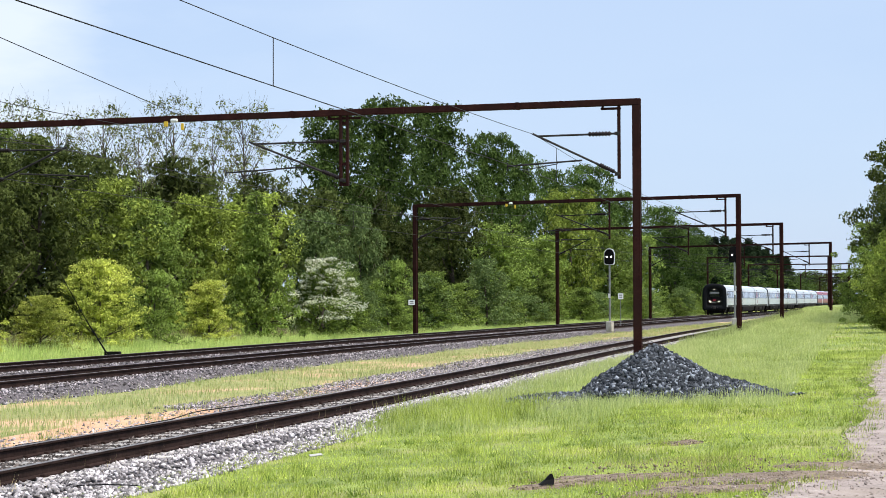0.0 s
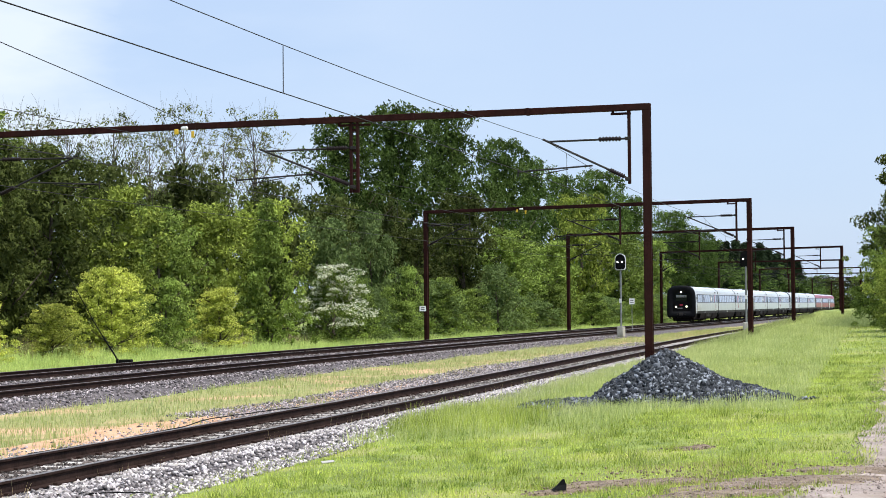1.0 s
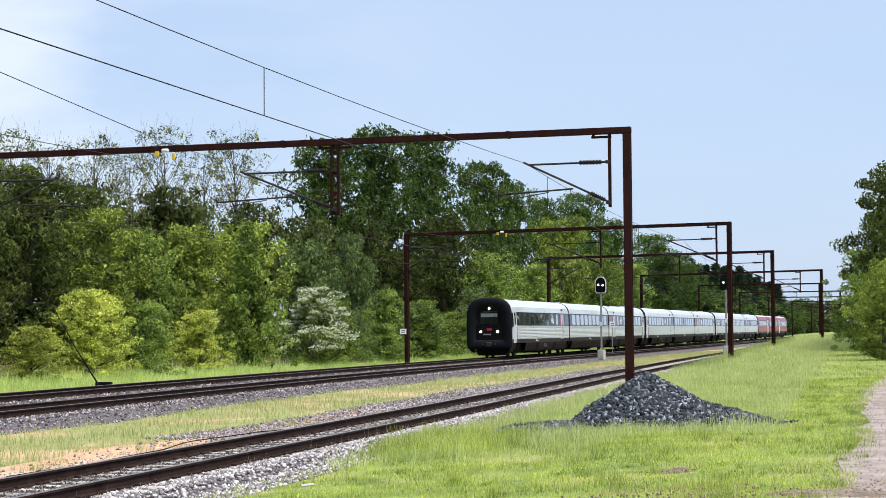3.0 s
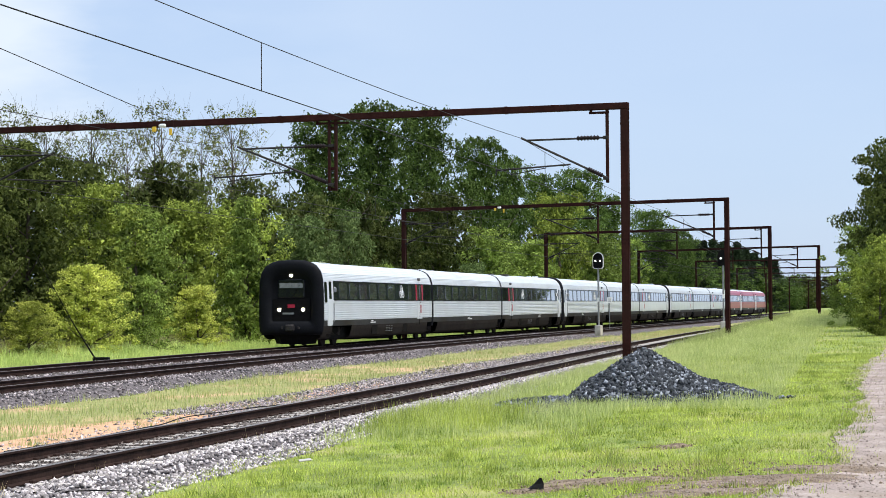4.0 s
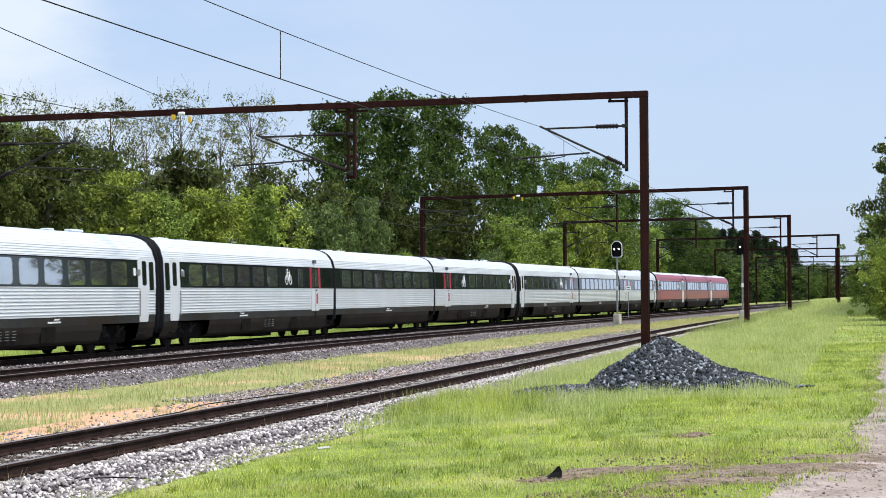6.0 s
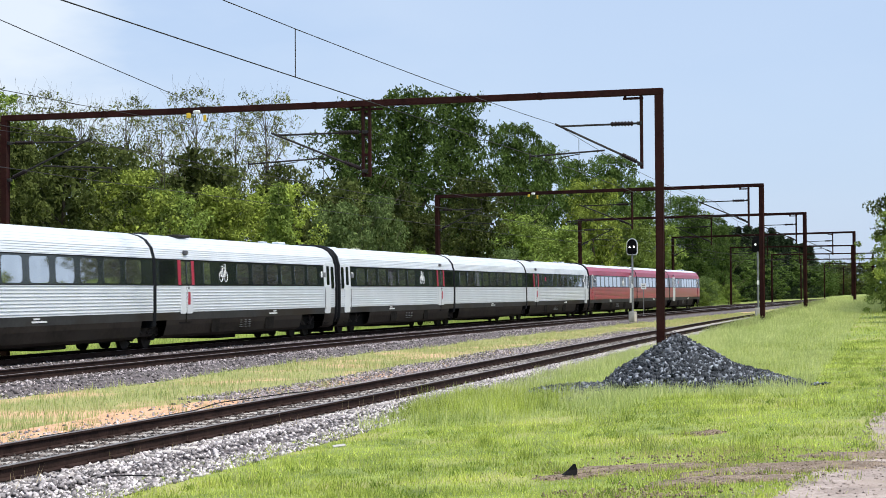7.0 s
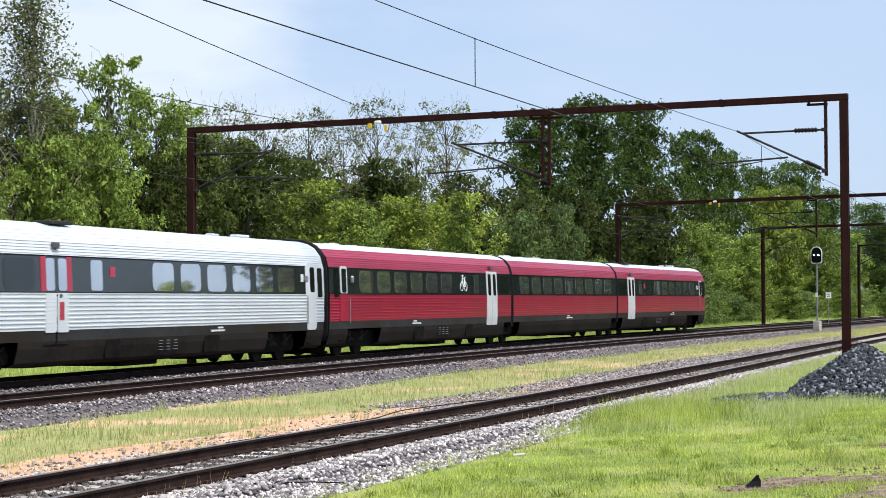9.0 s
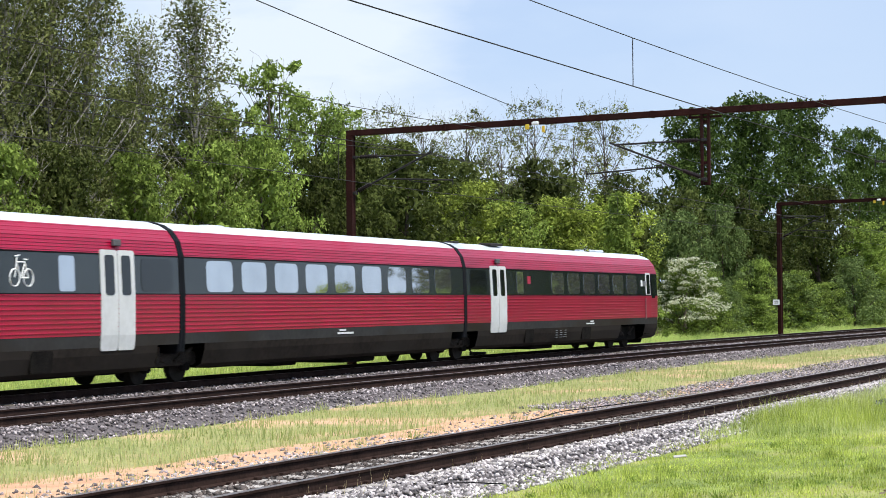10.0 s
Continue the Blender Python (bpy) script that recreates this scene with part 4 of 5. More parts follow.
for x, y, h in ((-29.5, 58.0, 12.2), (-28.6, 64.0, 11.6), (-27.6, 70.0, 10.8), (-30.5, 53.0, 12.4)):
    plant("fill", x, y, h, 2.9, label="dense green tree behind the birches")
CONIF = [(43.5, 308.0, 12.6, 3.0), (46.8, 320.5, 13.6, 3.4), (51.0, 335.0, 14.0, 3.2), (54.9, 349.4, 14.8, 3.4), (57.6, 360.0, 14.2, 3.2), (60.5, 370.0, 15.0, 3.4), (63.2, 380.0, 14.4, 3.2), (66.0, 388.8, 15.6, 3.6),
         (69.0, 400.0, 14.2, 3.4), (72.0, 410.0, 14.8, 3.4), (75.0, 421.0, 14.0, 3.4), (78.1, 431.6, 14.5, 3.6), (82.0, 446.0, 13.6, 3.8), (86.0, 460.0, 14.0, 4.0), (93.3, 485.6, 14.0, 4.0)]
for x, y, h, r in CONIF:
    plant("conifer", x, y, h, r)
for i, s in enumerate(range(122, 290, 11)):          # low growth at the foot of the far wood
    p = along(s, -6.4 - 0.8 * (i % 3))
    plant(("scrub", "willow", "scrub")[i % 3], p.x, p.y, 2.8 + 0.5 * ((i * 7) % 4), 2.4 + 0.25 * (i % 3))
# the maple at 41, 134 is out of view, added for dark window reflections
RIGHT = [("maple", 29.2, 112.0, 11.6, 3.3), ("scrub", 26.2, 108.0, 4.8, 2.2), ("elder", 26.4, 103.0, 4.6, 2.2), ("maple", 33.0, 125.0, 12.5, 3.6), ("ash", 28.6, 118.0, 6.5, 2.6), ("maple", 37.0, 140.0, 13.0, 4.0), ("maple", 41.0, 134.0, 14.5, 4.0),
         ("elder", 21.6, 86.0, 3.6, 1.5), ("elder", 24.2, 95.0, 5.2, 2.0)]
for k, x, y, h, r in RIGHT:
    plant(k, x, y, h, r, "green bush and tree growth beside the gravel road")
# added row outside the view; the train's panes mirror it instead of sky
for k in range(18):
    y = 128.0 + 7.0 * k
    x, h, r = 0.268 * y + 3.6 + 1.5 * (k % 2), 20.5 + (k * 5 % 4), 4.4
    plant("wood", x, y, h, r, "unseen dark tree added beside the road to darken the window reflections")
for k in range(12):          # dark trees that close the wood's edge far along the line
    p = along(330 + 26 * k, -11.0 - 2.5 * (k % 2))
    plant("wood", p.x, p.y, 9.0 + 1.2 * (k * 5 % 3), 5.5, label="dark green tree at the far edge of the wood")
FARW = [(130.0, 600.0, 11.0, 7.0), (118.0, 560.0, 10.0, 6.0), (145.0, 640.0, 12.0, 7.0), (160.0, 660.0, 12.0, 7.0)]
for x, y, h, r in FARW:
    plant("fill", x, y, h, r, label="hazy far trees at the end of the line")


# ---- grass ----
# bare soil in the grass by the road: x, y, half length, half depth
BARE = [(1.72, 19.9, 0.72, 0.42), (1.15, 19.3, 0.45, 0.22), (2.35, 19.6, 0.5, 0.25), (3.0, 18.7, 0.85, 0.40), (3.75, 19.1, 0.9, 0.55), (3.2, 24.3, 0.26, 0.2), (4.6, 20.3, 0.75, 0.5), (2.55, 17.9, 0.8, 0.4)]


def grass(name, n, s0, s1, o_fun, hgt, width, mat, seed, label, bias=1.0, clump=0.0, tufts=0, lean=0.22):
    rng = np.random.default_rng(seed)
    s = s0 + (s1 - s0) * rng.random(n) ** bias
    o = o_fun(s, rng)
    if tufts:                       # blades gather in tufts
        k = rng.integers(0, tufts, n)
        s, o = s[k], o[k]
    dens = 0.5 + 0.3 * np.sin(s * 1.3 + 3 * np.sin(o * 0.9)) * np.sin(o * 1.7 + 2 * np.sin(s * 0.5)) + 0.3 * np.sin(s * 4.1 + 2 * np.sin(o * 3.3)) * np.sin(o * 5.3 + np.sin(s * 2.7))
    dens = np.clip(dens, 0, 1)
    x, y = along_np(s, o)
    if clump:
        x, y = x + rng.normal(0, clump, n), y + rng.normal(0, clump, n)
    z = ground_z(s, o)
    for px, py, rx, ry in BARE:     # hardly any blades on bare soil
        z = np.where(((x - px) / rx) ** 2 + ((y - py) / ry) ** 2 + 0.35 * np.sin(9 * x) * np.sin(7 * y) < 0.95 - 0.5 * rng.random(n), z - 0.3, z)
    h = hgt * (0.35 + 0.9 * rng.random(n)) * (0.30 + 1.15 * dens)
    a = rng.random(n) * 6.28
    w = width * (0.6 + 0.8 * rng.random(n))
    lx, ly = rng.normal(0, lean, n) * h, rng.normal(0, lean, n) * h
    dx, dy = np.cos(a) * w, np.sin(a) * w
    V = np.stack([np.stack([x - dx, y - dy, z - 0.02], -1), np.stack([x + dx, y + dy, z - 0.02], -1), np.stack([x + lx, y + ly, z + h], -1)], 1).reshape(-1, 3)
    T = 3 * np.arange(n)[:, None] + np.array((0, 1, 2))
    return tagged(new(name, stuff_mesh(name, V, T, mat)), label, "grass", kind="stuff")


def lawn_o(s, r):
    lo = _sid(s) + np.interp(s, [20, 24, 31, 37, 45], [2.4, 2.2, 2.0, 1.8, 1.6]) + 0.25 * np.sin(s * 0.8) + 0.12 * np.sin(s * 2.9)
    hi = np.interp(s, [15, 18, 21, 25.5, 34, 50, 64], [23.0, 23.6, 24.4, 25.4, 26.0, 26.4, 26.9])
    return lo + (hi - lo) * r.random(len(s)) ** 0.9 + np.where(r.random(len(s)) < 0.05, np.abs(r.normal(0, 0.35, len(s))), 0)


grass("meadow_grass", 190000, 14, 72, lawn_o, 0.075, 0.0055, L_GRASS, 21, "short bright green grass on the verge", 1.7, lean=0.5)
grass("weed_tufts", 9000, 14, 60, lawn_o, 0.10, 0.009, L_WEED, 51, "darker broad-leaved weeds in the short grass", 1.7, 0.05, 300, 0.7)
grass("clover_cover", 60000, 14, 60, lawn_o, 0.035, 0.013, L_GRASS, 52, "low clover and small leaves among the grass", 1.7, lean=1.1)
grass("dead_grass", 18000, 14, 60, lawn_o, 0.045, 0.004, L_STRAW, 30, "dead straw-coloured blades among the grass", 1.7)
grass("lawn_tufts", 26000, 14, 62, lawn_o, 0.13, 0.006, L_GRASS, 41, "fuller green tufts in the short grass", 1.7, 0.07, 1500)
grass("lawn_tufts", 9000, 14, 62, lawn_o, 0.12, 0.006, L_TALL, 42, "pale green tufts in the short grass", 1.7, 0.09, 500)
grass("sand_tufts", 3500, 20, 48, lambda s, r: _sid(s) - 1.9 - 2.0 * r.random(len(s)), 0.14, 0.007, L_TALL, 43, "thin grass tufts growing on the bare sand", 1.2, 0.10, 220)
grass("tall_grass", 110000, 38, 125, lambda s, r: _sid(s) + 1.55 + 7.5 * r.random(len(s)) ** 1.3, 0.24, 0.006, L_TALL, 22, "tall pale green grass beyond the stone heap", 1.3)
grass("tall_grass", 40000, 118, 260, lambda s, r: _sid(s) + 1.8 + 10.0 * r.random(len(s)), 0.30, 0.010, L_TALL, 29, "tall pale green grass along the far siding", 1.2)
grass("tall_grass", 16000, 96, 190, lambda s, r: _sid(s) + 1.35 + 2.6 * r.random(len(s)), 0.42, 0.011, L_TALL, 54, "tall pale grass growing against the siding")
grass("tuft_grass", 9000, 33, 45, lambda s, r: _sid(s) + 2.0 + 4.5 * r.random(len(s)), 0.22, 0.006, L_TALL, 23, "taller grass tufts round the stone heap")
grass("strip_grass", 10000, 22, 180, lambda s, r: 7.6 + np.maximum(_sid(s) - 9.5, 0.3) * r.random(len(s)), 0.15, 0.008, L_STRAW, 24, "dry straw-coloured grass between the tracks", 1.3)
grass("strip_grass", 34000, 22, 180, lambda s, r: 7.3 + np.maximum(_sid(s) - 7.3 - np.interp(s, [24, 45, 60, 95, 110], [3.4, 3.3, 3.4, 3.0, 1.8]), 0.3) * r.random(len(s)) ** 1.1, 0.19, 0.010, L_TALL, 25, "pale green grass between the tracks", 1.3)
grass("meadow_grass", 30000, 62, 140, lambda s, r: _sid(s) + 6.5 + 10.0 * r.random(len(s)), 0.12, 0.011, L_GRASS, 33, "short green grass along the road", 1.3)
grass("tuft_grass", 6000, 35, 42, lambda s, r: 17.3 + 2.6 * r.random(len(s)), 0.33, 0.006, L_GRASS, 34, "dense green tuft of taller grass before the stone heap")
grass("dry_stalks", 5000, 50, 110, lambda s, r: -6.9 - 1.2 * r.random(len(s)), 0.75, 0.008, L_STALK, 53, "dry brown stalks at the foot of the bushes", 1.0, 0.15, 260)
grass("bank_grass", 95000, 40, 200, lambda s, r: -2.7 - 5.5 * r.random(len(s)), 0.42, 0.012, L_BANK, 26, "tall pale grass before the wood's edge", 1.3)
grass("rail_weeds", 900, 22, 110, lambda s, r: _sid(s) + 1.0 + r.normal(0, 0.25, len(s)), 0.24, 0.004, L_STRAW, 27, "pale dry stalks growing beside the siding rail", 1.2)
grass("rail_weeds", 500, 40, 110, lambda s, r: NEAR + 1.1 + r.normal(0, 0.25, len(s)), 0.24, 0.005, L_STRAW, 28, "pale dry stalks growing beside the near main rail", 1.2)


# ---- small things on the grass ----
def clod(name, x, y, z, w, d, h, mat, label, cat, seed):
    rng = np.random.default_rng(seed)
    b = Build()
    rings = []
    for j in range(5):
        u = j / 4
        rings.append([(w * (1 - u * 0.85) * math.cos(a) * rng.uniform(0.7, 1.2), d * (1 - u * 0.85) * math.sin(a) * rng.uniform(0.7, 1.2), h * math.sin(u * 1.5) * rng.uniform(0.8, 1.2)) for a in (6.28 * k / 14 for k in range(14))])
    b.loft(rings, caps=True)
    ob = new(name, b.mesh(name, mat))
    ob.location = (x, y, z)
    return tagged(ob, label, cat)


clod("turf_clod", 3.35, 24.4, -0.05, 0.26, 0.18, 0.08, M_DIRT, "brown turned-up turf clod in the grass", "soil", 1)


def soil_patch(x, y, rx, ry, seed):
    """Ragged patch of trodden bare soil that follows the ground."""
    rng = np.random.default_rng(seed)
    ph = rng.random(6) * 6.28
    rows = []
    for k in range(41):
        a = 2 * math.pi * k / 40
        q = 1 + 0.16 * math.sin(3 * a + ph[0]) + 0.13 * math.sin(7 * a + ph[1]) + 0.09 * math.sin(13 * a + ph[2])
        row = []
        for u in (0.0, 0.35, 0.7, 0.9, 1.0):
            px, py = x + rx * q * u * math.cos(a), y + ry * q * u * math.sin(a)
            row.append((px, py, ground_at(px, py) + (0.030 if u < 0.8 else 0.022 if u < 0.95 else -0.02) + 0.006 * math.sin(31 * px) * math.sin(27 * py)))
        rows.append(row)
    ob = new("bare_soil", Build().loft(rows, close=False).mesh("bare_soil", M_DIRT, True))
    ob.data.flip_normals()
    return tagged(ob, "ragged patch of bare brown soil in the grass", "soil", kind="structure")


for k, (x, y, rx, ry) in enumerate(BARE):
    soil_patch(x, y, rx, ry, 60 + k)


def scatter(name, spots, per, size, mat, seed, label, category):
    """Small stones or crumbs strewn round the spots."""
    rng = np.random.default_rng(seed)
    xy = np.concatenate([np.stack([x + rng.normal(0, rx * 0.6, per), y + rng.normal(0, ry * 0.6, per)], -1) for x, y, rx, ry in spots])
    so = np.array([plan(a, b) for a, b in xy])
    n = len(xy)
    q = np.array([(1, 0, 0), (-1, 0, 0), (0, 1, 0), (0, -1, 0), (0, 0, 1), (0, 0, -1)], float)[None] * (0.5 + 0.8 * rng.random((n, 6, 1))) + rng.normal(0, 0.2, (n, 6, 3))
    q = q * (size * (0.4 + 1.2 * rng.random((n, 1, 1)) ** 2)) * (1, 1, 0.7)
    q += np.stack([xy[:, 0], xy[:, 1], ground_z(so[:, 0], so[:, 1]) + 0.03], -1)[:, None]
    tri = np.array([(0, 2, 4), (2, 1, 4), (1, 3, 4), (3, 0, 4), (2, 0, 5), (1, 2, 5), (3, 1, 5), (0, 3, 5)])
    tri = (tri[None] + 6 * np.arange(n)[:, None, None]).reshape(-1, 3)
    return tagged(new(name, stuff_mesh(name, q.reshape(-1, 3), tri, mat)), label, category, kind="stuff")


scatter("soil_crumbs", BARE, 160, 0.013, M_DIRT, 71, "brown soil crumbs on the bare patches", "soil")
scatter("road_pebbles", BARE[3:5] + BARE[6:] + [(4.6, 19.0, 1.0, 0.8), (5.0, 21.5, 0.5, 1.2)], 200, 0.012, M_GRAVEL, 72, "grey and pale pebbles at the ragged road edge", "gravel")
scatter("loose_slate", [(2.3, 35.0, 0.9, 0.35), (1.9, 34.3, 0.6, 0.3), (6.75, 36.2, 0.45, 0.25), (3.6, 34.7, 1.2, 0.25)], 240, 0.042, M_PILE, 73, "loose slate stones strewn in the grass round the heap", "stones")
mk = Build().loft([[(-0.09, -0.05, 0), (0.09, -0.05, 0), (0.09, 0.05, 0), (-0.09, 0.05, 0)], [(-0.02, -0.02, 0.06), (0.10, -0.02, 0.07), (0.10, 0.02, 0.07), (-0.02, 0.02, 0.06)], [(0.05, -0.01, 0.135), (0.075, -0.01, 0.14), (0.075, 0.01, 0.14), (0.05, 0.01, 0.135)]], caps=True)
mko = tagged(new("rubber_scrap", mk.mesh("rubber_scrap", M_BLACK)), "torn black rubber scrap standing in the grass", "scrap")
mko.matrix_basis = Matrix.LocRotScale((1.10, 19.2, -0.04), Euler((0, 0, 0.2)), (0.85, 0.85, 0.85))
pl = tagged(new("paper_scrap", Build().box(0, 0, 0, 0.17, 0.10, 0.012, 0.004).mesh("paper_scrap", M_CONC)), "small pale paper scrap lying in the grass", "litter")
pl.matrix_basis = pose(-1.69, 23.7, -0.10, 8, -6, 15)
stones("loose_ballast", 1000, 20, 48, lambda s, r: _sid(s) - 1.6 - 1.6 * r.random(len(s)) ** 1.8, lambda s, o: ground_z(s, o) + 0.035, 0.034, M_STONE_FAR, 44,
       "dark stones scattered over the bare sand", bias=1.1)
stones("soil_crumbs", 300, 24.2, 27.0, lambda s, r: 23.5 + r.normal(0, 0.75, len(s)) + 0.5 * np.sin(s * 5), lambda s, o: ground_z(s, o) + 0.02, 0.02, M_DIRT, 45,
       "brown soil crumbs torn up in the grass", "soil")
grass("dead_grass", 5000, 23.8, 27.2, lambda s, r: 23.5 + r.normal(0, 0.9, len(s)), 0.05, 0.005, L_STRAW, 46, "flattened dead grass round the torn soil")
stones("soil_crumbs", 600, 20.0, 22.6, lambda s, r: 22.2 + 1.6 * r.random(len(s)) ** 0.8 + r.normal(0, 0.2, len(s)), lambda s, o: ground_z(s, o) + 0.015, 0.022, M_DIRT, 31,
       "brown soil crumbs and dead grass at the road's edge", "soil")
stones("loose_ballast", 16000, 40, 115, lambda s, r: _sid(s) - 1.6 - 2.2 * r.random(len(s)) ** 1.4, lambda s, o: ground_z(s, o) + 0.03, 0.04, M_STONE_FAR, 35,
       "dark crushed stones spilled beside the siding", bias=1.2)


def ground_cable(pts, r, label):
    """Thin black cable lying over the stones; pts: (s, side offset from the siding, height)."""
    c = thing("ground_cable", label, "cable")
    fine = []
    for (s0, o0, z0), (s1, o1, z1) in zip(pts[:-1], pts[1:]):
        for k in range(6):
            u = k / 6
            e = u * u * (3 - 2 * u)
            s = s0 + (s1 - s0) * u
            fine.append(along(s, siding(s) + o0 + (o1 - o0) * e, z0 + (z1 - z0) * e))
    part("sheath", Build().tube(fine, r, 6), M_BLACK, c)


ground_cable([(30.5, -2.0, -0.262), (33, -1.85, -0.25), (36, -1.9, -0.24), (38.5, -2.2, -0.22), (41, -1.8, -0.19), (43.5, -1.45, -0.22)], 0.011, "black cable lying on the stones beside the siding")
lc = thing("ground_cable", "thin dark cable lying across the pale stones", "cable")
part("sheath", Build().tube([(x, y, ground_at(x, y) + z) for x, y, z in ((-6.2, 21.0, 0.10), (-5.5, 21.2, 0.09), (-5.0, 21.15, 0.08), (-4.5, 21.4, 0.07), (-4.1, 21.7, 0.06), (-3.7, 21.65, 0.05))], 0.008, 6), M_BLACK, lc)


# ---- the train ----
WAIST, SILL, GTOP, ROOF = 2.21, 1.26, 3.14, 4.07
HALF = 1.55


def ribbed(y0, z0, y1, z1, n, depth):
    """Profile from (y0, z0) up to (y1, z1) with n shallow ribs."""
    out = []
    for i in range(n):
        for u, d in ((0.0, 0), (0.62, 0), (0.68, depth), (0.90, depth), (0.97, 0)):
            w = (i + u) / n
            out.append((y0 + (y1 - y0) * w + d, z0 + (z1 - z0) * w))
    out.append((y1, z1))
    return out


P_SKIRT = [(1.20, 0.36), (1.40, 0.46), (1.50, 0.80), (1.525, 0.985), (1.54, SILL)]
P_LOWER = ribbed(1.545, SILL, HALF, WAIST, 9, 0.016)
P_BAND = [(HALF - 0.005, WAIST), (1.505, GTOP)]
P_UPPER = ribbed(1.505, GTOP, 1.40, 3.52, 5, 0.012) + ribbed(1.40, 3.52, 1.18, 3.80, 3, 0.007)[1:]
P_TOP = [(1.18, 3.80), (0.95, 3.93), (0.6, 4.03), (0.0, ROOF)]
FULL = [(1.20, 0.36), (1.42, 0.46), (1.52, 0.80), (HALF, SILL), (HALF, WAIST), (1.505, GTOP), (1.40, 3.52), (1.18, 3.80), (0.95, 3.93), (0.6, 4.03), (0.0, ROOF)]


def extrude(b, prof, x0, x1, sgn, xs=None):
    xs = xs or [x0, x1]
    rows = [[(x, y * sgn, z) for y, z in prof] for x in xs]
    o = len(b.f)
    b.loft(rows, close=False)
    if sgn > 0:
        b.f[o:] = [q[::-1] for q in b.f[o:]]
    return b


def outline(x, grow=0.0, zmin=0.36, squeeze=1.0):
    r = [(x, (y + grow) * squeeze, max(z, zmin) + (grow if z > 2 else 0)) for y, z in FULL]
    return r + [(x, -p[1], p[2]) for p in r[-2::-1]]


def band_y(z):
    return HALF - 0.005 + (1.505 - HALF + 0.005) * (z - WAIST) / (GTOP - WAIST)


def side_panel(b, x0, x1, z0, z1, sgn, out):
    """Thin panel following the lean of the side, proud of it by out; bent at the waist where it spans it."""
    r = 0.15 if min(x1 - x0, z1 - z0) > 0.65 and z0 > WAIST else 0.07 if min(x1 - x0, z1 - z0) > 0.3 else 0.01
    yy = lambda z: (band_y(z) if z > WAIST else HALF if z > SILL else HALF - 0.04 * (SILL - z) / 0.46) + out
    pts = []
    for cx, cz, a0 in ((x1 - r, z1 - r, 0), (x0 + r, z1 - r, 90)):
        pts += [(cx + r * math.cos(radians(a0 + 45 * k)), cz + r * math.sin(radians(a0 + 45 * k))) for k in range(3)]
    lows = [z for z in (WAIST, SILL) if z0 + r + 0.02 < z < z1 - r - 0.02]
    pts += [(x0, z) for z in lows]
    for cx, cz, a0 in ((x0 + r, z0 + r, 180), (x1 - r, z0 + r, 270)):
        pts += [(cx + r * math.cos(radians(a0 + 45 * k)), cz + r * math.sin(radians(a0 + 45 * k))) for k in range(3)]
    pts += [(x1, z) for z in lows[::-1]]
    f = [(x, yy(z) * sgn, z) for x, z in pts]
    g = [(x, (yy(z) - out - 0.01) * sgn, z) for x, z in pts]
    o = len(b.f)
    b.loft([g, f])
    n, base = len(pts), len(b.v) - len(pts)
    # front face split into bands so that it bends with the side
    k = len(lows)
    if k == 0:
        b.f.append(tuple(base + i for i in range(n)))
    else:
        hi = list(range(0, 6)) + [6] + [n - 1]
        b.f.append(tuple(base + i for i in hi))
        for j in range(k - 1):
            b.f.append(tuple(base + i for i in (6 + j, 7 + j, n - 2 - j, n - 1 - j)))
        b.f.append(tuple(base + i for i in range(6 + k - 1, n - k + 1)))
    if sgn < 0:
        b.f[o:] = [q[::-1] for q in b.f[o:]]
    return b


def bicycle(b, x, z, sgn):
    """Flat white bicycle sign of thin rings and bars."""
    y = (band_y(z) + 0.012) * sgn
    for cx in (-0.24, 0.24):
        ring = [(x + cx + 0.17 * math.cos(a), y, z - 0.15 + 0.19 * math.sin(a)) for a in (6.2832 * k / 14 for k in range(15))]
        b.tube(ring, 0.018, 4, False)
    for p in (((-0.24, -0.15), (-0.12, 0.18)), ((0.24, -0.15), (0.16, 0.3)), ((-0.12, 0.18), (0.18, 0.18)), ((-0.24, -0.15), (0.02, -0.15)), ((0.02, -0.15), (0.18, 0.18)), ((-0.12, 0.18), (0.02, -0.15)), ((0.06, 0.33), (0.24, 0.3)), ((-0.2, 0.24), (-0.06, 0.24))):
        b.tube([(x + p[0][0], y, z + p[0][1]), (x + p[1][0], y, z + p[1][1])], 0.018, 4, False)
    return b


